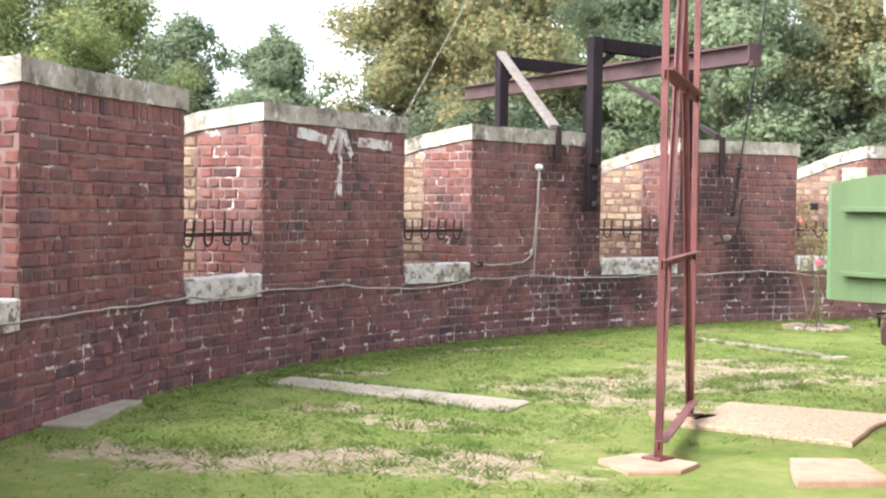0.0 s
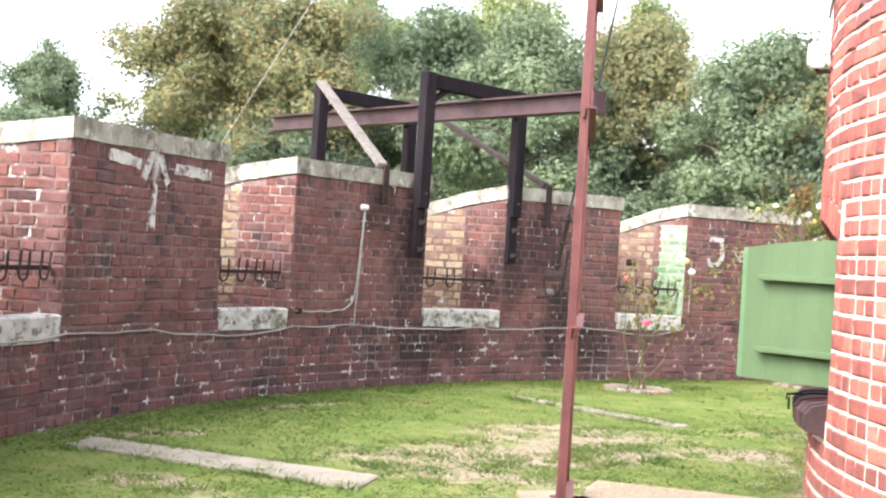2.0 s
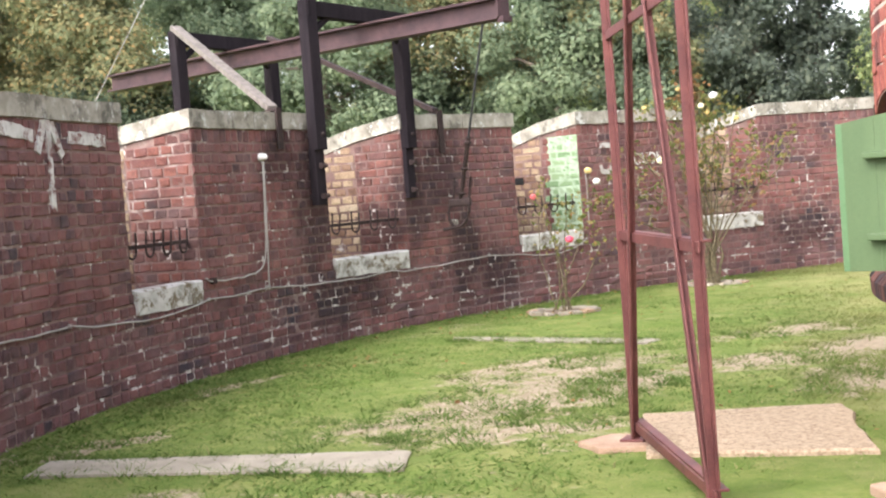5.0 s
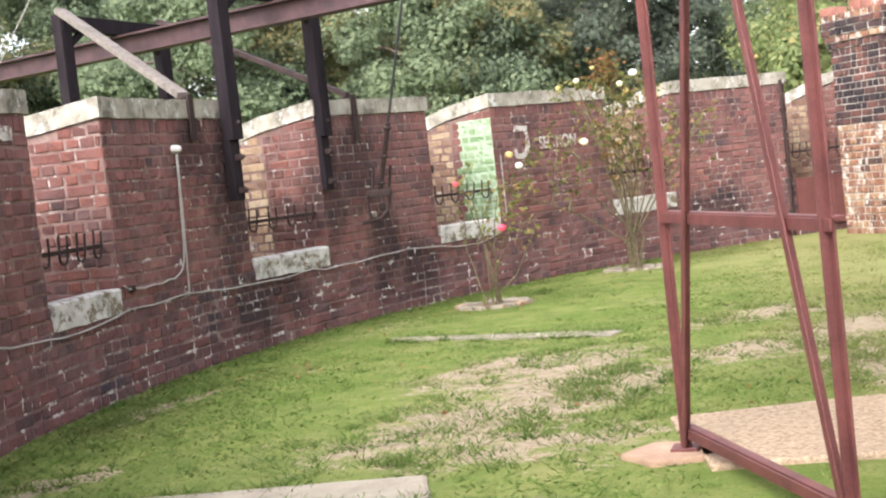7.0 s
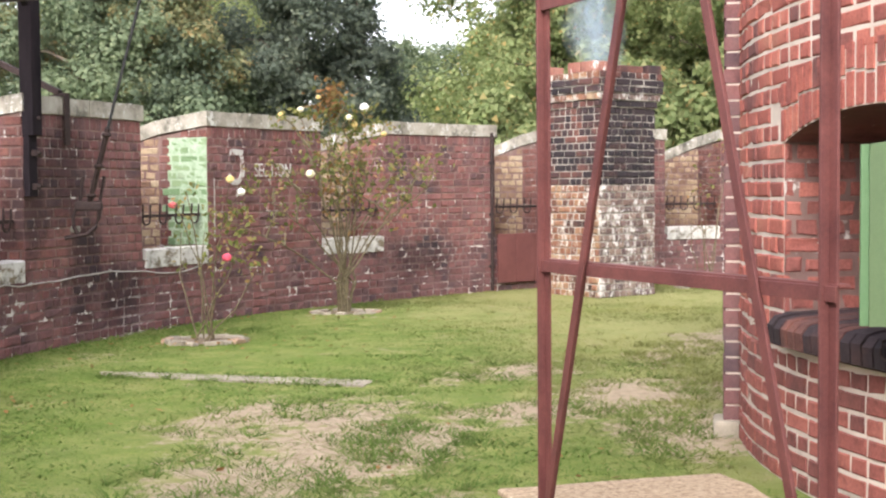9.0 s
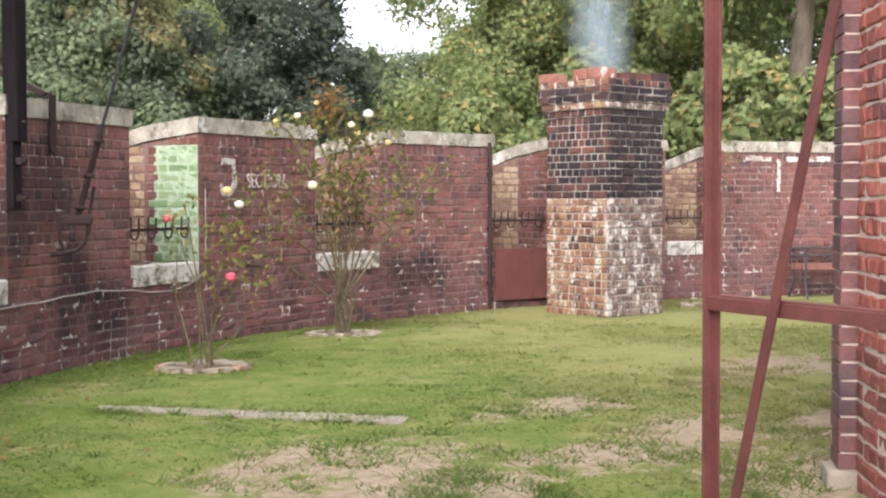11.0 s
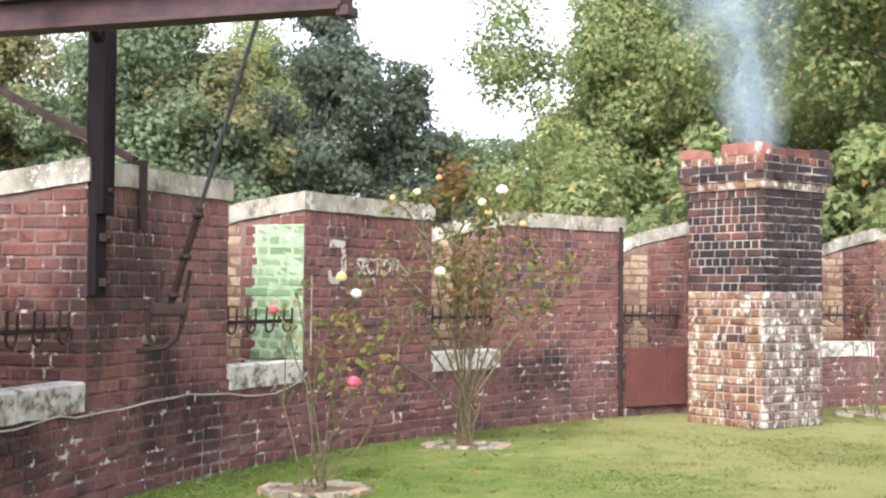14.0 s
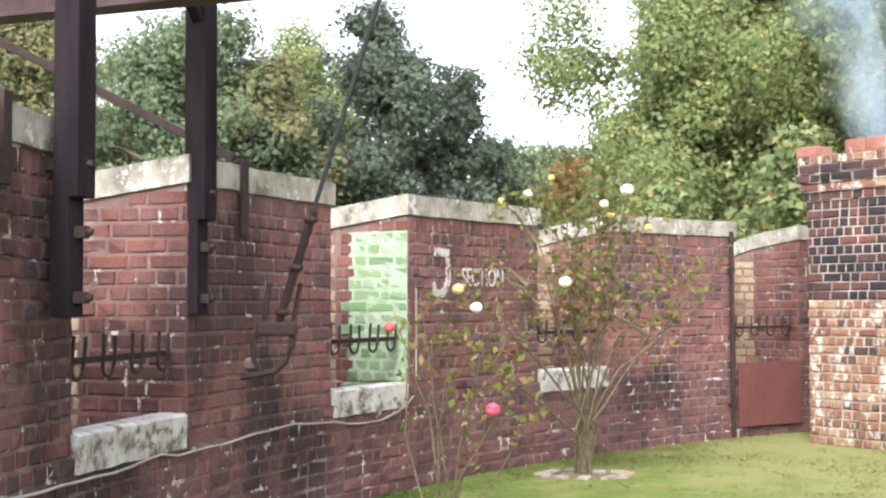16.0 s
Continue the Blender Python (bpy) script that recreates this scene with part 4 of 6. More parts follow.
def build_gantry():
    radial = Vector((-0.949, 0.316, 0))
    for g in (GA, GB):
        inward = (Vector((CX, CY, 0)) - g).normalized()
        bm = bmesh.new()
        bar(bm, at_z(g, 1.76), at_z(g, 3.1 if g is GA else 3.02), 0.12, 0.125, 0.008, up=radial)
        part("post", bm, TIMBER, gantry)
        bm = bmesh.new()
        bar(bm, at_z(g - inward * 0.03, 1.27), at_z(g - inward * 0.03, 1.78), 0.105, 0.09, 0.006, up=radial)
        part("lower_post", bm, TIMBER, gantry)
        for z in (1.35, 1.62, 1.9):
            bm = bmesh.new()
            bar(bm, at_z(g - inward * 0.2, z), at_z(g + inward * 0.06, z), 0.05, 0.05, 0.004)
            bmesh.ops.create_cone(bm, cap_ends=True, segments=8, radius1=0.02, radius2=0.014, depth=0.03, matrix=between(g + inward * 0.05 + Vector((0, 0, z)), g + inward * 0.085 + Vector((0, 0, z))))
            part("bracket", bm, IRON, gantry)
    for g in (GA2, GB2):
        bm = bmesh.new()
        bar(bm, at_z(g, 0.0), at_z(g, 3.1), 0.12, 0.125, 0.008, up=radial)
        part("post", bm, TIMBER, gantry)
    for a, b in ((GA, GB), (GA2, GB2)):
        e = (b - a).normalized()
        bm = bmesh.new()
        bar(bm, at_z(a - e * 0.06, 3.02), at_z(b + e * 0.06, 3.02), 0.12, 0.14, 0.008)
        part("cross_arm", bm, TIMBER, gantry)
        for c, s in ((a, 1), (b, -1)):
            bm = bmesh.new()
            v0, v1 = at_z(c + e * 0.03 * s, 2.8), at_z(c + e * 0.3 * s, 2.97)
            bar(bm, v0, v1, 0.05, 0.05, 0.004)
            part("knee_brace", bm, TIMBER, gantry)
    # runway beam: I section
    p0, p1 = at_z(BIN, 2.82), at_z(BIN + BDIR * 6.05, 2.86)
    for nm, dz, w, h in (("top_flange", 0.085, 0.16, 0.022), ("web", 0, 0.02, 0.16), ("bottom_flange", -0.085, 0.16, 0.022)):
        bm = bmesh.new()
        bar(bm, p0 + Vector((0, 0, dz)), p1 + Vector((0, 0, dz)), w, h, 0.003)
        part(nm, bm, BEAM, gantry)
    bm = bmesh.new()
    bar(bm, p0 + BDIR * -0.012, p0 + BDIR * 0.012, 0.15, 0.15, 0.003)
    bar(bm, p0 + BDIR * 0.02 + Vector((0, 0, -0.1)), p0 + BDIR * -0.05 + Vector((0, 0, -0.1)), 0.12, 0.05, 0.004)
    part("end_stop", bm, BEAM, gantry)
    # raking props with straps over the coping
    for top, foot, mat, phi in ((GA2, ring(2.6, 0.03, 2.14), PROPWOOD, 2.6), (GB2, ring(15.3, 0.03, 2.14), IRON, 15.3)):
        bm = bmesh.new()
        bar(bm, at_z(top + Vector((0.05, -0.08, 0)), 3.12), foot, 0.1, 0.05, 0.006)
        part("prop", bm, mat, gantry, "weathered grey timber prop" if mat is PROPWOOD else "dark timber prop")
        bm = bmesh.new()
        n = Vector((CX, CY, 0)) - at_z(foot, 0)
        n.normalize()
        f = ring(phi, -0.03, 0)
        bar(bm, at_z(f, 1.7 if phi > 10 else 1.78), at_z(f, 2.14), 0.075, 0.02, 0.003, up=n)
        bar(bm, at_z(f, 2.13), at_z(ring(phi, 0.12), 2.11), 0.075, 0.02, 0.003)
        part("strap", bm, IRON, gantry)


build_gantry()


def build_fall_rope():
    ob = thing("hoist_rope", "black hoist rope with an iron hook block against the brick wall", "rope", at=(-4.9, 10.6, 1.2))
    low = Vector((-4.985, 10.125, 1.185))
    top = Vector((-3.0, 8.38, 6.5))
    bm = bmesh.new()
    mid = top.lerp(low, 0.88)
    tube(bm, [top, top.lerp(low, 0.3) + Vector((0, 0, -0.01)), mid], 0.0125, 6)
    hang(part("rope", bm, BLACKCABLE), ob)
    bm = bmesh.new()
    tube(bm, [mid, low], 0.024, 8)
    for s in (0.08, 0.48, 0.86):
        q = mid.lerp(low, s)
        bmesh.ops.create_uvsphere(bm, u_segments=8, v_segments=6, radius=0.042, matrix=Matrix.Translation(q) @ Matrix.Diagonal((1, 1, 0.6, 1)))
    hang(part("rod", bm, IRON), ob)
    bm = bmesh.new()
    side = Vector((0.98, 0.19, 0)).normalized()
    dn = Vector((0, 0, 1))
    box(bm, (0.23, 0.08, 0.085), Matrix.Translation(low) @ side.to_track_quat('X', 'Z').to_matrix().to_4x4(), 0.022)
    for s, e in ((-0.075, -0.04), (0.085, 0.13)):
        tube(bm, [low + side * s, low + side * (s + e) / 2 + side * 0.0 + dn * 0.12, low + side * e + dn * 0.25], 0.014, 6)
    hang(part("hook_block", bm, IRON), ob)
    bm = bmesh.new()
    for pts, r in (([(0.09, 0.0), (0.08, -0.1), (0.05, -0.18), (-0.01, -0.235), (-0.1, -0.25), (-0.2, -0.265)], 0.019), ([(-0.1, 0.0), (-0.13, -0.09), (-0.125, -0.17), (-0.09, -0.235)], 0.016)):
        tube(bm, [low + side * u + dn * v for u, v in pts], r, 7)
    hang(part("hook", bm, IRON), ob)
    bm = bmesh.new()
    w = ring(15.85, -0.01, 0.985)
    box(bm, (0.1, 0.06, 0.06), Matrix.Translation(w), 0.02)
    hang(part("wall_plate", bm, SILLWHITE), ob)


build_fall_rope()

# ---- iron hook rails in the embrasures ----


def build_rail(p0, p1, depth=0.1, z=1.07, tilt=0.0):
    a, b = ring(p0, depth, z - tilt), ring(p1, depth, z + tilt)
    ob = thing("hook_rail", "black iron rail with upright prongs and rings across an embrasure", "rail", group="hook rails", at=tuple(a))
    t = (b - a).normalized()
    nrm = Vector((-t.y, t.x, 0))
    if nrm.dot(Vector((CX, CY, 0)) - a) < 0:
        nrm = -nrm
    bm = bmesh.new()
    bar(bm, a, b, 0.04, 0.03, 0.004)
    hang(part("bar", bm, IRON), ob)
    n = 4
    for i in range(n):
        q = a + t * ((i + 0.5) / n) * (b - a).length
        bm = bmesh.new()
        lean = (RNG.random() - 0.5) * 0.02
        w = 0.055
        # one bent rod: two upright prongs joined by a loop below the bar
        u = [q - t * w + nrm * 0.05 + t * lean + Vector((0, 0, 0.115)), q - t * w + nrm * 0.045]
        u += [q - t * w * math.cos(math.pi * k / 6) + nrm * 0.04 + Vector((0, 0, -0.03 - 0.052 * math.sin(math.pi * k / 6))) for k in range(7)]
        u += [q + t * w + nrm * 0.045, q + t * w + nrm * 0.05 + t * lean + Vector((0, 0, 0.105))]
        tube(bm, u, 0.009, 6)
        hang(part("double_hook", bm, IRON), ob)


for i in range(2, 10):
    build_rail(MERLONS[i][1] + 0.05, MERLONS[i + 1][0] - 0.1)

# ---- lattice trestle of red-painted angle iron ----


def build_trestle():
    F1, F2 = Vector((-1.39, 4.1, 0)), Vector((-0.676, 2.772, 0))
    e = (F2 - F1).normalized()
    nrm = Vector((-e.y, e.x, 0))
    ob = thing("steel_trestle", "tall red-oxide painted angle-iron trestle frame standing on stone pads", "trestle", at=tuple(F1))

    def angle(a, b, w, name, flip=1):
        a, b = Vector(a), Vector(b)
        bm = bmesh.new()
        bar(bm, a + nrm * flip * w * 0.5, b + nrm * flip * w * 0.5, w, 0.01, 0.002, up=nrm)
        d = (b - a).normalized()
        side = d.cross(nrm).normalized()
        bar(bm, a + side * w * 0.5, b + side * w * 0.5, 0.01, w, 0.002, up=nrm)
        hang(part(name, bm, OXIDE), ob)
    W = (F2 - F1).length
    top = 2.72
    angle(F1, at_z(F1, top), 0.034, "upright")
    angle(F2, at_z(F2, top), 0.034, "upright")
    mid = (F1 + F2) / 2
    angle(F1 + e * 0.01, at_z(mid - e * 0.01, 2.68), 0.034, "raking_leg", -1)
    angle(F2 - e * 0.005, at_z(mid + e * 0.01, 2.68), 0.034, "raking_leg", -1)
    for z, nm in ((0.1, "bottom_rail"), (1.02, "middle_rail"), (1.98, "upper_rail"), (2.69, "top_rail")):
        bm = bmesh.new()
        bar(bm, at_z(F1 - e * 0.03, z), at_z(F2 + e * 0.03, z), 0.042, 0.01, 0.002, up=nrm)
        bar(bm, at_z(F1 - e * 0.03, z + 0.022) + nrm * 0.03, at_z(F2 + e * 0.03, z + 0.022) + nrm * 0.03, 0.01, 0.042, 0.002, up=nrm)
        hang(part(nm, bm, OXIDE), ob)
    for f in (F1, F2):
        bm = bmesh.new()
        box(bm, (0.12, 0.12, 0.014), Matrix.Translation(at_z(f, 0.035)), 0.003)
        hang(part("foot_plate", bm, OXIDE), ob)


build_trestle()

# ---- slabs in the lawn ----


def build_slab(name, corners, h, mat, label, category="slab", rough=0.012):
    bm = bmesh.new()
    pts = []
    m = len(corners)
    for i in range(m):
        a, b = Vector((*corners[i], 0)), Vector((*corners[(i + 1) % m], 0))
        k = max(2, int((b - a).length / 0.12))
        for j in range(k):
            q = a.lerp(b, j / k)
            w = noise.noise(Vector((q.x * 4, q.y * 4, 3.1))) * rough
            pts.append((q.x + w, q.y + w))
    c = Vector((sum(p[0] for p in pts) / len(pts), sum(p[1] for p in pts) / len(pts)))
    lo = [bm.verts.new((x, y, -0.06)) for x, y in pts]
    mid = [bm.verts.new((x, y, h - 0.01)) for x, y in pts]
    hi = [bm.verts.new((x + (c.x - x) * 0.02, y + (c.y - y) * 0.02, h)) for x, y in pts]
    n = len(pts)
    for i in range(n):
        j = (i + 1) % n
        bm.faces.new((lo[i], lo[j], mid[j], mid[i]))
        bm.faces.new((mid[i], mid[j], hi[j], hi[i]))
    bm.faces.new(hi)
    return tagged(part(name, bm, mat), label, category)


build_slab("concrete_slab", [(-3.9, 0.85), (-4.55, 1.59), (-4.12, 1.91), (-3.45, 1.12)], 0.025, CONCRETE, "square pale concrete slab set in the grass")
build_slab("concrete_strip", [(-4.33, 3.08), (-4.48, 3.44), (-2.48, 3.85), (-2.33, 3.46)], 0.018, CONCRETE, "long narrow pale concrete strip sunk in the lawn")
build_slab("gravel_slab", [(-1.25, 3.8), (-1.57, 4.8), (-0.56, 5.12), (-0.24, 3.98)], 0.03, GRAVEL, "rough pebbly concrete slab in the grass beneath the trestle", rough=0.03)
build_slab("concrete_strip", [(-4.42, 8.57), (-4.34, 8.38), (-2.45, 7.86), (-2.42, 8.1)], 0.014, CONCRETE, "narrow concrete strip sunk in the lawn near the rose beds", rough=0.03)
build_slab("stone_slab", [(-0.19, 3.22), (0.06, 3.47), (0.42, 3.1), (0.12, 2.75)], 0.05, TERRACOTTA, "orange-brown stone slab at the foot of the tower", rough=0.02)
build_slab("stone_pad", [(-0.88, 2.55), (-0.84, 2.84), (-0.46, 2.86), (-0.42, 2.62), (-0.58, 2.42)], 0.03, TERRACOTTA, "small pale stone pad under a trestle leg", "stone pad", 0.03)
build_slab("stone_pad", [(-1.68, 4.04), (-1.55, 4.26), (-1.27, 4.22), (-1.27, 3.98), (-1.5, 3.9)], 0.03, TERRACOTTA, "small pale stone pad under a trestle leg", "stone pad", 0.03)

# ---- cables and lamp on the wall ----


def build_cables():
    def along(pts, d=-0.022):
        out = []
        for (p0, z0), (p1, z1) in zip(pts, pts[1:]):
            k = max(2, int(abs(p1 - p0) / 0.8))
            for j in range(k):
                u = j / k
                sag = -0.012 * math.sin(math.pi * u)
                out.append(ring(p0 + (p1 - p0) * u, d, z0 + (z1 - z0) * u + sag + 0.004 * math.sin(p0 * 5 + j * 2)))
        out.append(ring(pts[-1][0], d, pts[-1][1]))
        return out
    main = [(-40, 0.66), (-30, 0.63), (-24.6, 0.64), (-22.2, 0.605), (-19.3, 0.635), (-13.7, 0.62), (-9.7, 0.555), (-6.5, 0.55), (-3.7, 0.6), (0.8, 0.612), (6.3, 0.56), (10.6, 0.58), (12.5, 0.56), (16, 0.585),
            (18.5, 0.6), (21.2, 0.565), (23.1, 0.52), (25.4, 0.56), (26.5, 0.66)]
    ob = thing("wall_cable", "thin white electric cable slung loosely along the brick wall", "cable", at=tuple(ring(-40, 0, 0.6)))
    bm = bmesh.new()
    tube(bm, along(main), 0.0065, 6)
    hang(part("cable", bm, CABLE), ob)
    for p in (-19.3, -13.7, -3.7, 0.8, 12.5, 18.5):
        bm = bmesh.new()
        z = dict(main).get(p, 0.6)
        box(bm, (0.022, 0.022, 0.03), Matrix.Translation(ring(p, -0.012, z)), 0.004)
        hang(part("clip", bm, CABLE), ob)
    bm = bmesh.new()
    tube(bm, [ring(26.75, -0.018, 1.43), ring(26.77, -0.016, 1.2), ring(26.74, -0.018, 0.95), ring(26.75, -0.018, 0.8)], 0.0055, 6)
    hang(part("drop_cable", bm, CABLE), ob)
    lamp = thing("wall_lamp", "round white bulkhead lamp on the brick wall with a hanging cable", "lamp", at=tuple(ring(1.1, 0, 1.71)))
    c = ring(1.1, -0.04, 1.715)
    n = (Vector((CX, CY, 0)) - at_z(c, 0)).normalized()
    bm = bmesh.new()
    bmesh.ops.create_cone(bm, cap_ends=True, segments=18, radius1=0.034, radius2=0.028, depth=0.05, matrix=between(c - n * 0.035, c + n * 0.015))
    hang(part("body", bm, WHITEPLASTIC), lamp)
    bm = bmesh.new()
    bmesh.ops.create_uvsphere(bm, u_segments=14, v_segments=8, radius=0.027, matrix=Matrix.Translation(c + n * 0.012))
    hang(part("globe", bm, WHITEPLASTIC, smooth=True), lamp)
    for off, pts in ((0, [(1.1, 1.68), (1.0, 1.35), (0.85, 1.0), (0.7, 0.86), (0.3, 0.77), (-0.6, 0.745), (-1.7, 0.738), (-3.2, 0.74), (-3.9, 0.77)]), (1, [(1.16, 1.68), (1.06, 1.3), (0.95, 0.95), (0.86, 0.75), (0.83, 0.61)])):
        bm = bmesh.new()
        tube(bm, along(pts, -0.03), 0.007, 6)
        hang(part("cable", bm, CABLE), lamp)
    bm = bmesh.new()
    box(bm, (0.05, 0.05, 0.05), Matrix.Translation(ring(-3.3, -0.02, 0.74)), 0.008)
    hang(part("junction_box", bm, IRON), lamp)


build_cables()

wire = thing("aerial_wire", "thin grey stay wire rising from the wall's coping", "wire", at=(-6.59, 6.36, 1.95))
_bm = bmesh.new()
tube(_bm, [Vector((-6.59, 6.36, 1.95)), Vector((-5.1, 6.49, 4.0)), Vector((-3.0, 6.66, 6.7))], 0.004, 5)
hang(part("strand", _bm, CABLE), wire)


# ---- painted signs on the brickwork ----


def painted(name, strokes, label, proud=0.012):
    """Flat strokes of paint on the wall: (phi, z, phi, z, width)."""
    ob = thing(name, label, "painted sign", at=tuple(ring(strokes[0][0], 0, strokes[0][1])))
    for p0, z0, p1, z1, w in strokes:
        a, b = Vector((radians(p0) * R, z0)), Vector((radians(p1) * R, z1))
        d = (b - a).normalized()
        n = Vector((-d.y, d.x)) * w / 2
        k = max(3, int((b - a).length / 0.05))
        V, F = [], []
        for i in range(k + 1):
            q = a.lerp(b, i / k)
            j0, j1 = 1 + 0.3 * (RNG.random() - 0.5), 1 + 0.3 * (RNG.random() - 0.5)
            for s in (q + n * j0, q - n * j1):
                V.append(ring(math.degrees(s.x / R), -proud, s.y))
            for s in (q + n * j0, q - n * j1):
                V.append(ring(math.degrees(s.x / R), 0.004, s.y))
        for i in range(k):
            o, e = 4 * i, 4 * i + 4
            F += [(o, e, e + 1, o + 1), (o, o + 2, e + 2, e), (o + 1, e + 1, e + 3, o + 3)]
        F += [(0, 1, 3, 2), (4 * k, 4 * k + 2, 4 * k + 3, 4 * k + 1)]
        hang(link_mesh("stroke", V, F, SIGNWHITE), ob)
    return ob


painted("arrow_sign", [(-14.0, 1.36, -13.95, 1.96, 0.055), (-17.1, 1.885, -15.0, 1.845, 0.085), (-12.6, 1.85, -10.15, 1.83, 0.085), (-14.75, 1.74, -14.15, 1.95, 0.06), (-13.1, 1.72, -13.75, 1.93, 0.06)],
        "worn white arrow and crossbar painted on dark brick")
painted("arrow_sign", [(73.2, 1.42, 73.2, 1.86, 0.05), (70.6, 1.88, 72.6, 1.86, 0.07), (73.8, 1.86, 77.2, 1.87, 0.07)], "worn white arrow and crossbar painted on distant dark brick")
# the word painted beside the big letter
painted("section_letter", [(28.1, 1.7, 29.15, 1.69, 0.06), (29.0, 1.69, 29.12, 1.6, 0.055), (29.12, 1.61, 29.12, 1.47, 0.055), (29.12, 1.48, 28.7, 1.385, 0.055), (28.72, 1.385, 28.2, 1.4, 0.055), (28.22, 1.39, 28.05, 1.47, 0.045)], "large white letter J painted on dark brick")


def painted_word(text, phi, z, size, width):
    """Letters painted on the wall, starting at phi."""
    cu = bpy.data.curves.new("lettering", 'FONT')
    cu.body = text
    cu.size = size
    cu.extrude = 0.004
    tmp = new("lettering", cu)
    me = bpy.data.meshes.new_from_object(tmp.evaluated_get(bpy.context.evaluated_depsgraph_get()))
    bpy.data.objects.remove(tmp)
    xs = [v.co.x for v in me.vertices]
    k = width / (max(xs) - min(xs))
    for v in me.vertices:
        v.co = ring(phi + math.degrees(v.co.x * k / R), -0.009 - v.co.z, z + v.co.y)
    me.materials.append(SIGNWHITE)
    return tagged(new("lettering", me), "worn white painted word on dark brick", "painted sign")


bpy.context.view_layer.update()
painted_word("SECTION", 30.05, 1.45, 0.2, 0.58)

# ---- red board and downpipe beside the chimney ----
_bm = bmesh.new()
for i in range(3):
    a, b = ring(50.1 + 1.52 * i, -0.035), ring(50.1 + 1.52 * (i + 1) - 0.02, -0.035)
    box(_bm, ((b - a).length, 0.025, 0.62), Matrix.Translation((a + b) / 2 + Vector((0, 0, 0.42))) @ (b - a).to_track_quat('X', 'Z').to_matrix().to_4x4(), 0.004)
tagged(part("red_board", _bm, REDBOARD), "dull red painted boarding closing a gap in the wall", "board")


def build_pipe(phi, label):
    ob = thing("downpipe", label, "pipe", at=tuple(ring(phi, 0, 0)))
    bm = bmesh.new()
    tube(bm, [ring(phi, -0.045, 0.02), ring(phi, -0.045, 2.0)], 0.022, 8)
    hang(part("pipe", bm, IRON), ob)
    for z in (0.3, 0.95, 1.6):
        bm = bmesh.new()
        tube(bm, [ring(phi, -0.045, z), ring(phi, -0.045, z + 0.05)], 0.032, 8)
        box(bm, (0.05, 0.05, 0.03), Matrix.Translation(ring(phi, -0.015, z + 0.025)))
        hang(part("clamp", bm, IRON), ob)


build_pipe(49.6, "thin dark iron downpipe on the end of the brick wall")

# ---- bench ----


def build_bench():
    phi = 77.1
    c = ring(phi, -0.48, 0)
    n = (Vector((CX, CY, 0)) - c).normalized()
    t = Vector((n.y, -n.x, 0))
    if t.dot(ring(phi + 1) - ring(phi)) < 0:
        t = -t
    ob = thing("garden_bench", "slatted red-brown wooden bench with dark metal legs against the wall", "bench", at=tuple(c))
    L = 1.5

    def P(s, d, z):
        q = c + t * s + n * d
        return Vector((q.x, q.y, z))
    for d, z in ((0.2, 0.43), (0.1, 0.43), (0.0, 0.425), (-0.1, 0.42)):
        bm = bmesh.new()
        bar(bm, P(-L / 2, d, z), P(L / 2, d, z), 0.03, 0.085, 0.006, up=(0, 0, 1))
        hang(part("seat_slat", bm, BENCHWOOD), ob)
    for z, d, mat in ((0.56, -0.2, BENCHIRON), (0.66, -0.23, BENCHIRON), (0.77, -0.26, BENCHWOOD)):
        bm = bmesh.new()
        bar(bm, P(-L / 2, d, z), P(L / 2, d, z), 0.085, 0.025, 0.006, up=(0, 0, 1))
        hang(part("back_slat", bm, mat), ob)
    for s in (-L / 2 + 0.05, L / 2 - 0.05):
        bm = bmesh.new()
        tube(bm, [P(s, 0.27, 0.0), P(s, 0.2, 0.2), P(s, 0.22, 0.41), P(s, -0.14, 0.4), P(s, -0.2, 0.5), P(s, -0.28, 0.8)], 0.018, 6)
        hang(part("end_frame", bm, BENCHIRON), ob)
        bm = bmesh.new()
        tube(bm, [P(s, -0.14, 0.4), P(s, -0.12, 0.2), P(s, -0.26, 0.0)], 0.018, 6)
        hang(part("leg", bm, BENCHIRON), ob)
        bm = bmesh.new()
        tube(bm, [P(s, -0.24, 0.62), P(s, 0.0, 0.66), P(s, 0.22, 0.62), P(s, 0.22, 0.43)], 0.016, 6)
        hang(part("armrest", bm, BENCHIRON), ob)


build_bench()

# ---- trees beyond the wall ----


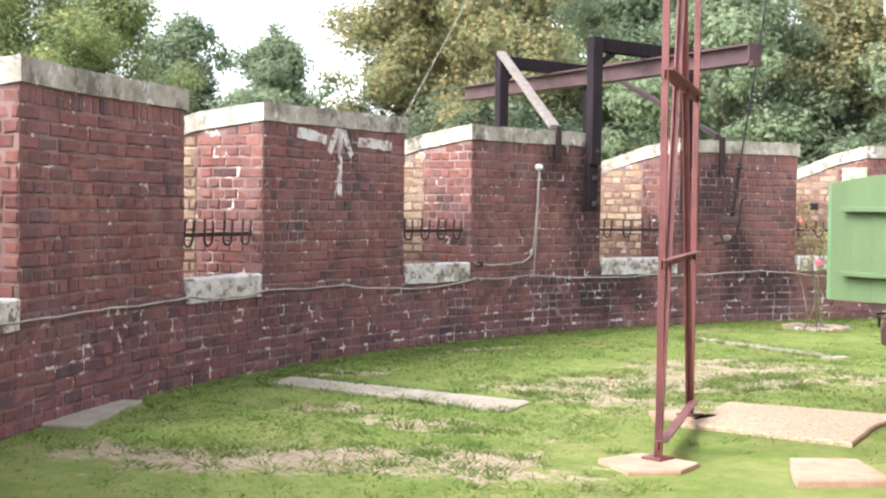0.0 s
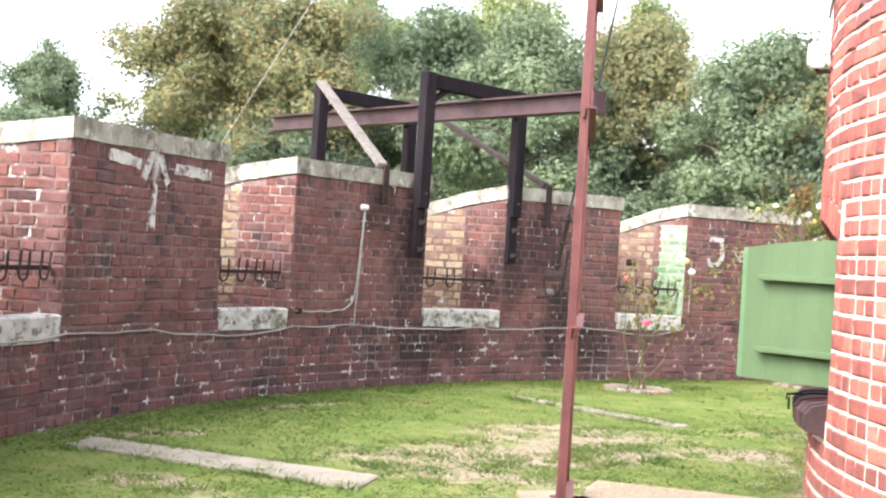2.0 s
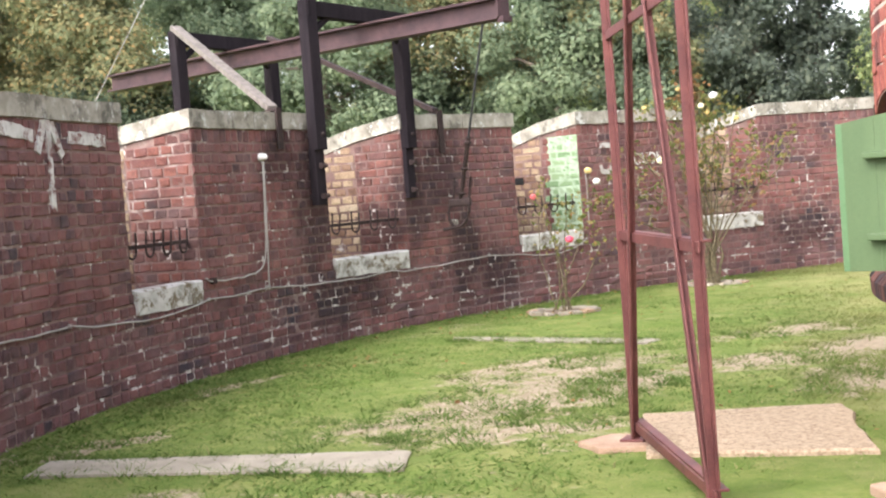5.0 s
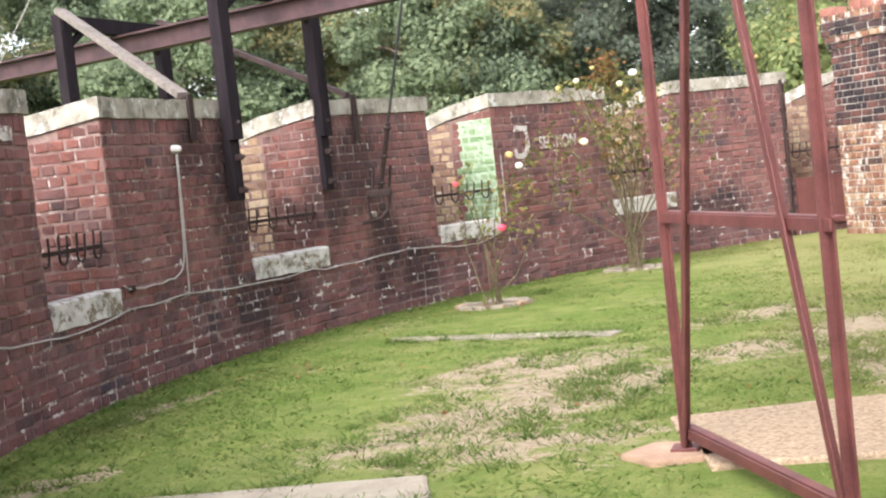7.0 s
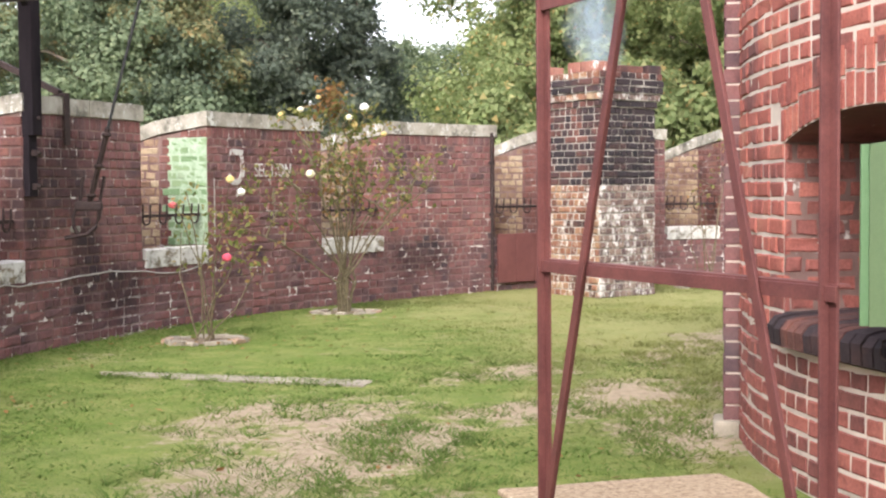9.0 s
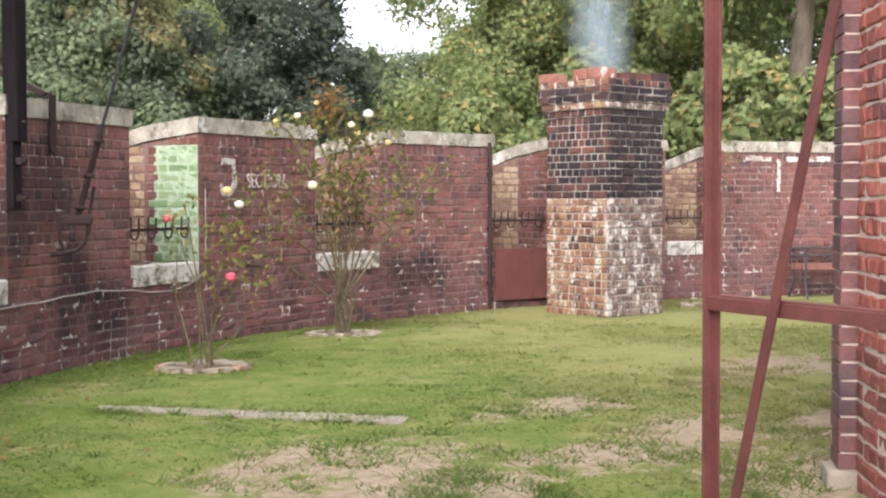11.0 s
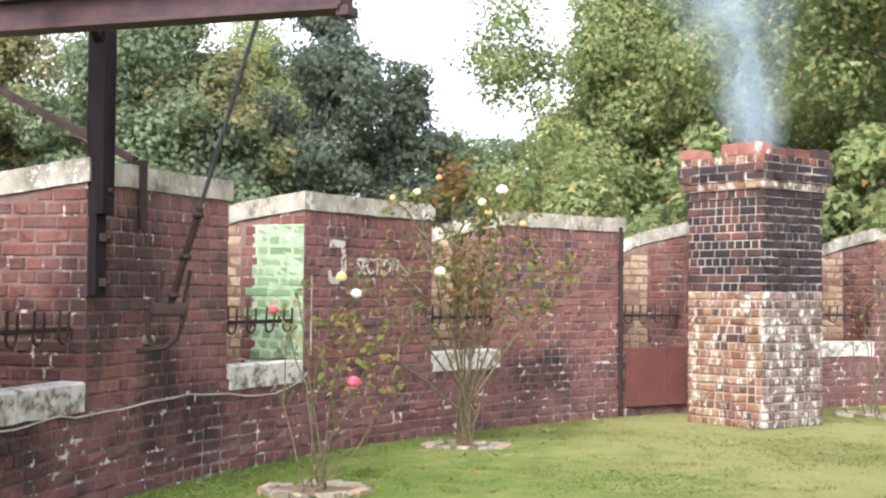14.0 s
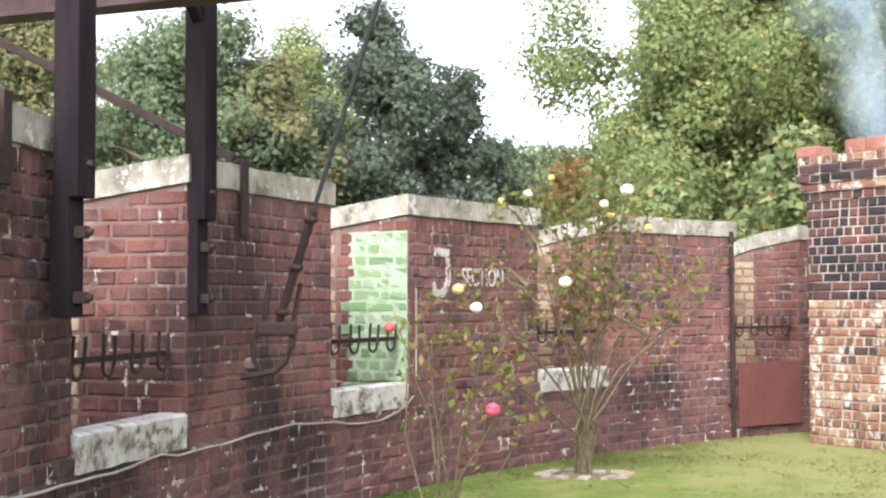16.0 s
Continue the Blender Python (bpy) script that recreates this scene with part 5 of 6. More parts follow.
def leaf_cloud(centres, radii, count, size, rng, squash=0.8, corners=4):
    """Folded leaves scattered in clumps round the centres: vertices and faces."""
    k = len(centres)
    w = radii ** 2
    pick = rng.choice(k, size=count, p=w / w.sum())
    d = rng.normal(0, 1, (count, 3))
    d /= np.linalg.norm(d, axis=1)[:, None]
    r = radii[pick] * (0.3 + 0.95 * rng.random(count) ** 0.8)
    c = centres[pick] + d * r[:, None] * np.array([1, 1, squash])
    # leaves face outward and up, with scatter
    n = d + rng.normal(0, 0.45, (count, 3)) + np.array([0, 0, 0.35])
    n /= np.linalg.norm(n, axis=1)[:, None]
    t = np.cross(n, rng.normal(0, 1, (count, 3)))
    t /= np.linalg.norm(t, axis=1)[:, None]
    b = np.cross(n, t)
    s = size * (0.6 + 0.8 * rng.random(count))[:, None]
    if corners == 3:
        V = np.empty((count, 3, 3))
        V[:, 0] = c - t * s
        V[:, 1] = c + b * s * 0.75 + t * s * 0.3
        V[:, 2] = c - b * s * 0.75 + t * s * 0.4
        return V.reshape(-1, 3)
    V = np.empty((count, 4, 3))
    V[:, 0] = c - t * s
    V[:, 1] = c + b * s * 0.55 + n * s * 0.12
    V[:, 2] = c + t * s
    V[:, 3] = c - b * s * 0.55 + n * s * 0.12
    return V.reshape(-1, 3)


def quads_object(name, V, mat, parent, label="", k=4):
    me = bpy.data.meshes.new(name)
    n = len(V) // k
    me.vertices.add(len(V))
    me.vertices.foreach_set("co", V.astype(np.float32).ravel())
    me.loops.add(k * n)
    me.loops.foreach_set("vertex_index", np.arange(k * n, dtype=np.int32))
    me.polygons.add(n)
    me.polygons.foreach_set("loop_start", np.arange(0, k * n, k, dtype=np.int32))
    me.update(calc_edges=True)
    me.validate()
    me.materials.append(mat)
    ob = new(name, me)
    if parent is not None:
        hang(ob, parent)
    if label:
        ob["label"] = label
    return ob


def build_tree(x, y, h, cr, mat, count, label, seed, low=0.12, leaf=0.16, trunk_r=0.2):
    rng = np.random.default_rng(seed)
    ob = thing("tree", label, "tree", group="trees beyond the wall", at=(x, y, 0))
    top = Vector((x + rng.normal(0, 0.3), y + rng.normal(0, 0.3), h * 0.8))
    bm = bmesh.new()
    pts = [Vector((x, y, -0.1)), Vector((x + rng.normal(0, 0.1), y, h * 0.3)), Vector((x + rng.normal(0, 0.2), y, h * 0.55)), top]
    tube(bm, pts, trunk_r, 9, trunk_r * 0.25)
    trunk = part("trunk", bm, BARK, None, smooth=True)
    hang(trunk, ob)
    bm = bmesh.new()
    cents, rads = [], []
    nl = 15
    for i in range(nl):
        f = low + (0.92 - low) * (i + 0.5) / nl
        a = i * 2.4 + rng.random() * 0.6
        w = math.sin(math.pi * min(1, max(0.08, (f - low + 0.16) / (1.06 - low))) ** 0.8) ** 0.7
        p0 = pts[1].lerp(top, min(1, max(0, (f - 0.3) / 0.6)))
        L = cr * w * (0.75 + 0.35 * rng.random())
        p1 = Vector((x + L * 0.78 * math.cos(a), y + L * 0.78 * math.sin(a), h * f + 0.2))
        tube(bm, [p0, p0.lerp(p1, 0.5) + Vector((0, 0, 0.25)), p1], 0.06, 5, 0.015)
        for j in range(10):
            u = 0.3 + 0.8 * rng.random()
            q = p0.lerp(p1, u) + Vector(rng.normal(0, 0.36 * cr / 3, 3))
            cents.append(q)
            rads.append((0.4 + 0.6 * rng.random()) * cr * 0.22)
    hang(part("branching", bm, BARK, None), ob)
    cents.append(Vector((top.x, top.y, h * 0.93)))
    rads.append(cr * 0.22)
    V = leaf_cloud(np.array([tuple(c) for c in cents]), np.array(rads), count, leaf, rng, corners=3)
    V = V[(V[:, 2].reshape(-1, 3).min(axis=1) > 0.15).repeat(3)]
    quads_object("crown", V, mat, ob, k=3)


def far(az, dist):
    """A place seen from the yard's middle: degrees left of straight ahead, metres."""
    return -1.0 + -dist * math.sin(radians(az)), 1.0 + dist * math.cos(radians(az))


L_DARK, L_MID = "dense dark green broadleaf tree behind the wall", "green broadleaf tree with rounded crown behind the wall"
L_LIGHT, L_AUT = "tall loose light green tree with small pale leaves", "broadleaf tree turning yellow and orange in early autumn"
TREES = [
    # azimuth, distance, height, crown radius, kind
    (80, 40, 11, 4.6, 1), (73, 37, 10.8, 4.4, 2), (66, 36, 10.4, 4.2, 2), (61, 38, 8.9, 3.4, 2), (57.2, 43, 8.0, 3.5, 1), (52.8, 42, 7.6, 3.2, 1), (46.5, 35, 8.8, 3.6, 3), (41, 33, 8.4, 3.8, 3), (35.5, 36, 9.1, 4.0, 1),
    (30, 31, 7.8, 3.7, 1), (24.5, 34, 8.4, 4.0, 3), (19, 31, 7.4, 3.6, 1), (13.5, 36, 8.0, 3.6, 2), (15.8, 31, 6.8, 2.7, 3), (10.3, 32, 8.2, 2.9, 0), (7.5, 33, 7.0, 2.0, 0), (3.0, 38, 5.4, 2.8, 1), (5.2, 36, 5.7, 2.2, 1),
    (-1.9, 29.5, 10.4, 4.1, 2), (-4.8, 28, 9.6, 3.6, 2), (-0.9, 27, 7.4, 2.7, 2), (-9.0, 26, 9.8, 3.6, 2), (-12.6, 21.5, 10.4, 3.0, 4), (-20.5, 26, 9.6, 3.8, 2), (-27, 27, 9.4, 4.0, 1), (-34, 29, 9.0, 4.0, 0),
    # the row behind, mostly in paler leaf kinds that stand in for haze
    (68, 50, 12, 5, 1), (44, 47, 11.4, 4.8, 3), (38.5, 46, 11.9, 5.0, 2), (31.5, 45, 11.5, 5.0, 2), (25, 46, 11.5, 4.8, 2), (18, 45, 9.9, 4.8, 2), (12.5, 46, 9.0, 4.2, 1), (-7, 38, 11.2, 4.6, 2), (-14, 36, 11.6, 5.0, 1), (-22, 38, 11.6, 5, 1),
    (-30, 40, 11, 5, 0),
]
KINDS = [(LEAF_DARK, L_DARK, 0.07), (LEAF_MID, L_MID, 0.07), (LEAF_LIGHT, L_LIGHT, 0.058), (LEAF_AUTUMN, L_AUT, 0.07), (LEAF_LIGHT, "tree with a thick bare brown trunk rising through leaves", 0.062)]
for i, (az, dist, h, cr, kd) in enumerate(TREES):
    x, y = far(az, dist)
    mat, lab, leaf = KINDS[kd]
    build_tree(x, y, h, cr, mat, int((58000 if i < 26 else 30000) * (cr / 3.8) ** 2 * (0.078 / leaf) ** 1.3), lab, 100 + i, low=0.42 if kd == 4 else 0.06, leaf=leaf * (1 if i < 26 else 1.25), trunk_r=0.26 if kd == 4 else 0.2)

# low shrubs just behind the wall's far side
for i, (az, dist, h, cr) in enumerate(((-4, 20.5, 3.4, 1.7), (-9.5, 20.5, 3.6, 1.7), (-13.5, 19.5, 3.3, 1.5), (-18, 20, 3.4, 1.7), (1.5, 22, 3.0, 1.5), (54, 30, 4.2, 2.4))):
    x, y = far(az, dist)
    build_tree(x, y, h, cr, LEAF_LIGHT if i < 5 else LEAF_MID, 16000, "leafy green shrub growing behind the brick wall", 300 + i, low=0.02, leaf=0.075, trunk_r=0.06)

# ---- roses ----


def build_flower(ob, at, r, mat, rng):
    bm = bmesh.new()
    for ringk, (n, rr, tilt) in enumerate(((6, 1.0, 0.5), (5, 0.7, 0.95), (4, 0.42, 1.3))):
        for i in range(n):
            a = 2 * math.pi * (i + 0.5 * ringk) / n
            d = Vector((math.cos(a), math.sin(a), 0))
            s = Vector((-d.y, d.x, 0))
            u = d * math.cos(tilt) + Vector((0, 0, math.sin(tilt)))
            L = r * rr
            v = [bm.verts.new(at + q) for q in (s * -0.1 * r, s * 0.1 * r, u * L * 0.6 + s * 0.5 * L, u * L + s * 0.2 * L + Vector((0, 0, 0.1 * r)), u * L - s * 0.2 * L + Vector((0, 0, 0.1 * r)), u * L * 0.6 - s * 0.5 * L)]
            bm.faces.new(v)
    bmesh.ops.create_icosphere(bm, subdivisions=2, radius=r * 0.78, matrix=Matrix.Translation(at + Vector((0, 0, r * 0.25))) @ Matrix.Diagonal((1, 1, 0.85, 1)))
    hang(part("bloom", bm, mat), ob)


def build_rose(base, stems, leaves, flowers, label, seed, leaf=0.03, r0=0.009, stock=0.0):
    """stems: lists of points; leaves: (centre, spread, count, material)."""
    rng = np.random.default_rng(seed)
    ob = thing("rose_bush", label, "rose bush", at=(base[0], base[1], 0))
    for pts in stems:
        bm = bmesh.new()
        sm = []
        pv = [Vector(p) for p in pts]
        for a, b in zip(pv, pv[1:]):
            for k in range(3):
                q = a.lerp(b, k / 3)
                sm.append(q + Vector(rng.normal(0, 0.008, 3)))
        sm.append(pv[-1])
        tube(bm, sm, r0, 5, 0.004)
        hang(part("stem", bm, ROSESTEM), ob)
    if stock:
        bm = bmesh.new()
        b = Vector((base[0], base[1], -0.03))
        tube(bm, [b, b + Vector((0.008, 0, 0.1)), b + Vector((-0.006, 0.006, 0.22)), b + Vector((0.004, 0, 0.36))], stock, 9, stock * 0.62)
        hang(part("stock", bm, ROSESTEM), ob)
    groups = {}
    for c, sp, n, mat in leaves:
        groups.setdefault(mat.name, [mat, []])[1].append((c, sp, n))
    for mat, rows in groups.values():
        V = []
        for c, sp, n in rows:
            cc = np.array(c) + rng.normal(0, 1, (n, 3)) * np.array(sp)
            V.append(leaf_cloud(cc, np.full(n, 0.03), n, leaf, rng))
        o = quads_object("leaves", np.concatenate(V), mat, ob)
        o["kind"] = "stuff"
    for at, r, mat in flowers:
        build_flower(ob, Vector(at), r * 1.15, mat, rng)
        # the twig that carries the bloom
        near = min((Vector(p) for s in stems for p in s[1:]), key=lambda q: (q - Vector(at)).length)
        bm = bmesh.new()
        tube(bm, [near, near.lerp(Vector(at), 0.5) + Vector((0, 0, 0.02)), Vector(at)], 0.005, 5, 0.003)
        hang(part("twig", bm, ROSESTEM), ob)
    return ob


def rose_large():
    b = Vector((-3.19, 13.05, 0))
    rng = np.random.default_rng(5)
    tips = [(-3.62, 12.9, 2.1), (-3.28, 12.9, 2.25), (-2.88, 12.4, 2.08), (-2.72, 12.7, 1.95), (-4.0, 12.2, 1.35), (-3.6, 12.1, 1.45), (-2.6, 12.9, 1.55), (-3.3, 12.6, 1.7), (-3.05, 12.6, 1.85),
            (-3.45, 12.6, 1.62), (-2.5, 12.9, 1.28), (-2.95, 12.8, 1.5), (-3.15, 12.55, 1.4), (-2.2, 12.9, 1.62), (-4.2, 11.8, 1.02), (-3.35, 13.0, 1.9)]
    stems, leaves = [], []
    for i, t in enumerate(tips):
        t = Vector(t)
        k = b + Vector((rng.normal(0, 0.028), rng.normal(0, 0.028), 0))
        m = k.lerp(t, 0.42) + Vector((0, 0, 0.22 + 0.1 * rng.random()))
        m2 = k.lerp(t, 0.75) + Vector((rng.normal(0, 0.05), 0, 0.1))
        stems.append([k, k + Vector((rng.normal(0, 0.06), rng.normal(0, 0.05), 0.32)), m, m2, t])
        for j in range(2):
            q = m.lerp(t, rng.random())
            w = q + Vector((rng.normal(0, 0.2), rng.normal(0, 0.15), 0.12 + 0.2 * rng.random()))
            stems.append([q, q.lerp(w, 0.5) + Vector((0, 0, 0.03)), w])
            leaves.append((tuple(w), (0.08, 0.08, 0.07), 18, LEAF_ROSE))
        leaves.append((tuple(t), (0.09, 0.09, 0.08), 20, LEAF_ROSE))
        leaves.append((tuple(m2), (0.1, 0.1, 0.12), 11, LEAF_ROSE))
    leaves += [((-3.3, 12.95, 2.26), (0.085, 0.09, 0.1), 260, LEAF_BRONZE), ((-3.28, 12.92, 2.1), (0.1, 0.1, 0.06), 70, LEAF_ROSE), ((-3.62, 12.9, 2.08), (0.12, 0.08, 0.04), 50, LEAF_ROSE),
               ((-2.9, 12.5, 1.98), (0.13, 0.1, 0.09), 80, LEAF_ROSE), ((-4.1, 12.0, 1.1), (0.13, 0.13, 0.1), 60, LEAF_ROSE), ((-2.62, 12.85, 1.35), (0.12, 0.1, 0.12), 40, LEAF_ROSE), ((-3.05, 12.75, 1.75), (0.15, 0.12, 0.16), 150, LEAF_ROSE), ((-3.2, 12.8, 1.35), (0.14, 0.12, 0.2), 110, LEAF_BRONZE)]
    fl = [((-2.89, 12.38, 2.11), 0.055, PETAL_WHITE), ((-3.352, 11.77, 1.446), 0.05, PETAL_CREAM), ((-3.05, 12.45, 2.02), 0.04, PETAL_CREAM), ((-3.0, 12.5, 1.95), 0.035, PETAL_YELLOW), ((-3.6, 12.85, 2.13), 0.04, PETAL_CREAM),
          ((-2.72, 12.65, 1.86), 0.035, PETAL_YELLOW), ((-3.42, 12.9, 2.26), 0.03, PETAL_YELLOW), ((-3.8, 12.8, 2.08), 0.03, PETAL_YELLOW), ((-4.05, 11.4, 1.4), 0.045, PETAL_YELLOW), ((-3.93, 11.3, 1.28), 0.045, PETAL_WHITE)]
    build_rose(tuple(b), stems, leaves, fl, "leggy climbing rose with cream and yellow blooms in the lawn", 21, leaf=0.031, r0=0.013, stock=0.034)


def rose_small():
    b = Vector((-4.09, 10.47, 0))
    rng = np.random.default_rng(9)
    stems, leaves = [], []
    tips = [(-4.3, 10.5, 0.95), (-4.2, 10.3, 1.3), (-3.85, 10.1, 1.05), (-3.7, 10.15, 0.88), (-4.35, 10.6, 1.15), (-3.95, 10.0, 0.7), (-4.05, 10.3, 0.95), (-3.6, 10.3, 0.66)]
    for t in tips:
        t = Vector(t)
        k = b + Vector((rng.normal(0, 0.09), rng.normal(0, 0.06), 0))
        m = k.lerp(t, 0.5) + Vector((rng.normal(0, 0.05), 0, 0.1))
        stems.append([k, m, t])
        leaves.append((tuple(t), (0.05, 0.05, 0.06), 9, LEAF_ROSE))
        leaves.append((tuple(m.lerp(t, 0.5)), (0.06, 0.06, 0.08), 5, LEAF_ROSE))
    leaves += [((-3.8, 10.1, 0.98), (0.08, 0.08, 0.08), 40, LEAF_ROSE), ((-3.7, 10.1, 0.8), (0.1, 0.1, 0.08), 36, LEAF_ROSE)]
    build_rose(tuple(b), stems, leaves, [((-3.791, 9.961, 0.743), 0.045, PETAL_PINK), ((-4.42, 10.7, 1.17), 0.04, PETAL_SALMON)], "thin straggling rose with a few pink blooms in a stone-edged bed", 33, leaf=0.028, r0=0.008)


def rose_bare():
    b = Vector((1.12, 16.45, 0))
    rng = np.random.default_rng(12)
    stems, leaves = [], []
    for t in ((1.0, 16.4, 1.3), (1.3, 16.4, 1.2), (1.1, 16.3, 1.0), (0.95, 16.45, 0.9)):
        t = Vector(t)
        k = b + Vector((rng.normal(0, 0.06), 0, 0))
        stems.append([k, k.lerp(t, 0.5) + Vector((rng.normal(0, 0.04), 0, 0.05)), t])
    stems.append([(1.05, 16.4, 1.2), (1.2, 16.4, 1.34), (1.0, 16.4, 1.42)])
    leaves.append(((1.1, 16.4, 1.25), (0.1, 0.1, 0.2), 40, LEAF_ROSE))
    leaves.append(((1.55, 17.3, 1.9), (0.12, 0.08, 0.15), 60, LEAF_ROSE))
    stems.append([(1.2, 16.5, 0.05), (1.4, 17.0, 1.0), (1.55, 17.3, 1.95)])
    build_rose(tuple(b), stems, leaves, [], "nearly bare standard rose beside the chimney", 44)


rose_large()
rose_small()
rose_bare()


def build_edging(cx, cy, rx, ry, n, seed, label):
    """A loose ring of broken stones round a planting hole."""
    rng = np.random.default_rng(seed)
    ob = thing("stone_edging", label, "edging", at=(cx, cy, 0))
    for i in range(n):
        a = 2 * math.pi * (i + 0.3 * rng.random()) / n
        bm = bmesh.new()
        sz = (0.09 + 0.07 * rng.random(), 0.06 + 0.03 * rng.random(), 0.05 + 0.02 * rng.random())
        box(bm, sz, Matrix.Translation((cx + rx * math.cos(a), cy + ry * math.sin(a), 0.002)) @ Matrix.Rotation(a + math.pi / 2 + rng.normal(0, 0.25), 4, 'Z') @ Matrix.Rotation(rng.normal(0, 0.12), 4, 'X'), 0.012)
        for v in bm.verts:
            v.co += Vector(rng.normal(0, 0.005, 3))
        hang(part("stone", bm, CONCRETE if rng.random() < 0.85 else TERRACOTTA), ob)
    V, F = [(cx, cy, 0.018)], []
    for i in range(14):
        a = 2 * math.pi * i / 14
        V.append((cx + rx * math.cos(a), cy + ry * math.sin(a), 0.012))
        F.append((0, 1 + i, 1 + (i + 1) % 14))
    hang(link_mesh("soil", V, F, SOIL), ob)


SOIL = plain_material("soil", (0.1, 0.075, 0.05), (0.22, 0.17, 0.12), 20, rough=0.95, bump=0.8)
build_edging(-4.09, 10.46, 0.33, 0.26, 14, 3, "ring of broken stones round a rose bed")
build_edging(-3.18, 13.02, 0.33, 0.2, 11, 4, "loose stones laid round the foot of a rose")
build_edging(1.12, 16.45, 0.35, 0.2, 10, 6, "row of pale stones round a bare rose")

# ---- grass ----


def build_grass():
    rng = np.random.default_rng(2)
    n = 230000
    x, y = rng.uniform(-5.9, 4.5, n), rng.uniform(-1.0, 17.5, n)
    ok = (np.hypot(x - CX, y - CY) < R - 0.01) & (np.hypot(x - TX, y - TY) > TR + 0.03)
    # nothing on the slabs
    for (x0, y0, x1, y1) in ((-4.3, 3.19, -2.39, 3.61), (-4.36, 8.48, -2.53, 8.04)):
        dx, dy = x1 - x0, y1 - y0
        L = math.hypot(dx, dy)
        u, v = ((x - x0) * dx + (y - y0) * dy) / L, (-(x - x0) * dy + (y - y0) * dx) / L
        ok &= ~((u > -0.08) & (u < L + 0.08) & (np.abs(v) < 0.19))
    u, v = (x + 0.9) * 0.94 + (y - 4.45) * 0.33, -(x + 0.9) * 0.33 + (y - 4.45) * 0.94
    ok &= ~((np.abs(u) < 0.5) & (np.abs(v) < 0.55))
    u, v = (x + 4.02) * 0.65 + (y - 1.39) * -0.76, (x + 4.02) * 0.76 + (y - 1.39) * 0.65
    ok &= ~((np.abs(u) < 0.5) & (np.abs(v) < 0.29))
    x, y = x[ok], y[ok]
    best = np.full(len(x), -9.0)
    jx = np.array([noise.noise(Vector((a * 1.7, b * 1.7, 0))) for a, b in zip(x, y)])
    tuft = np.array([noise.noise(Vector((a * 4.5, b * 4.5, 9))) for a, b in zip(x, y)])
    for cx, cy, a, b, turn in BARE:
        c, s = math.cos(radians(turn)), math.sin(radians(turn))
        uu, vv = ((x - cx) * c + (y - cy) * s) / a, (-(x - cx) * s + (y - cy) * c) / b
        best = np.maximum(best, 1.5 - np.hypot(uu, vv))
    bare = best + jx * 0.9 + (0.5 - rng.random(len(x))) * 0.5 - tuft * 0.8
    keep = bare < 0.62
    x, y, tuft, jx = x[keep], y[keep], tuft[keep], jx[keep]
    wallside = np.clip(1 - (R - np.hypot(x - CX, y - CY)) / 0.5, 0, 1)
    m = len(x)
    h = (0.007 + 0.008 * rng.random(m)) * (1 + 0.9 * np.clip(tuft, 0, 1) * 2) * (1 + 0.8 * wallside)
    a = rng.uniform(0, 2 * math.pi, m)
    w = 0.0045 + 0.004 * rng.random(m)
    z = np.zeros(m) - 0.005
    lean = rng.normal(0, 2.2, (m, 2)) * h[:, None]
    V = np.empty((m, 4, 3))
    ca, sa = np.cos(a) * w, np.sin(a) * w
    V[:, 0] = np.stack([x - ca, y - sa, z], 1)
    V[:, 1] = np.stack([x + ca, y + sa, z], 1)
    V[:, 2] = np.stack([x + lean[:, 0] + ca * 0.3, y + lean[:, 1] + sa * 0.3, z + h], 1)
    V[:, 3] = np.stack([x + lean[:, 0] - ca * 0.3, y + lean[:, 1] - sa * 0.3, z + h], 1)
    # longer tufts, thickest round the worn places
    centres = []
    for cx, cy, a, b, turn in BARE:
        c, s = math.cos(radians(turn)), math.sin(radians(turn))
        for _ in range(int(60 * a * b / 0.3) + 8):
            r, th = 0.35 + 1.15 * rng.random() ** 0.7, rng.uniform(0, 2 * math.pi)
            uu, vv = a * r * math.cos(th), b * r * math.sin(th)
            centres.append((cx + uu * c - vv * s, cy + uu * s + vv * c))
    for _ in range(170):
        centres.append((rng.uniform(-5.2, 1.5), rng.uniform(1.5, 14.5)))
    cen = np.array(centres)
    cen = cen[(np.hypot(cen[:, 0] - CX, cen[:, 1] - CY) < R - 0.1) & (np.hypot(cen[:, 0] - TX, cen[:, 1] - TY) > TR + 0.1)]
    for (x0, y0, x1, y1) in ((-4.3, 3.19, -2.39, 3.61), (-4.36, 8.48, -2.53, 8.04), (-1.4, 4.3, -0.4, 4.65)):
        dx, dy = x1 - x0, y1 - y0
        L = math.hypot(dx, dy)
        u, v = ((cen[:, 0] - x0) * dx + (cen[:, 1] - y0) * dy) / L, (-(cen[:, 0] - x0) * dy + (cen[:, 1] - y0) * dx) / L
        cen = cen[~((u > -0.15) & (u < L + 0.15) & (np.abs(v) < (0.24 if L > 1.5 else 0.66)))]
    # grass creeping over the edges of the strips
    edge = []
    for x0, y0, x1, y1, half in ((-4.4, 3.26, -2.4, 3.66, 0.19), (-4.38, 8.47, -2.43, 7.98, 0.1)):
        dx, dy = x1 - x0, y1 - y0
        L = math.hypot(dx, dy)
        for _ in range(70):
            k, side = rng.random(), rng.choice([-1, 1])
            d = side * (half + rng.normal(0.01, 0.025))
            edge.append((x0 + dx * k - dy / L * d, y0 + dy * k + dx / L * d))
    cen = np.concatenate([cen, np.array(edge)])
    per = 26
    m = len(cen) * per
    spread = np.repeat(0.02 + 0.05 * rng.random(len(cen)), per)
    size = np.repeat(0.6 + 0.7 * rng.random(len(cen)), per)
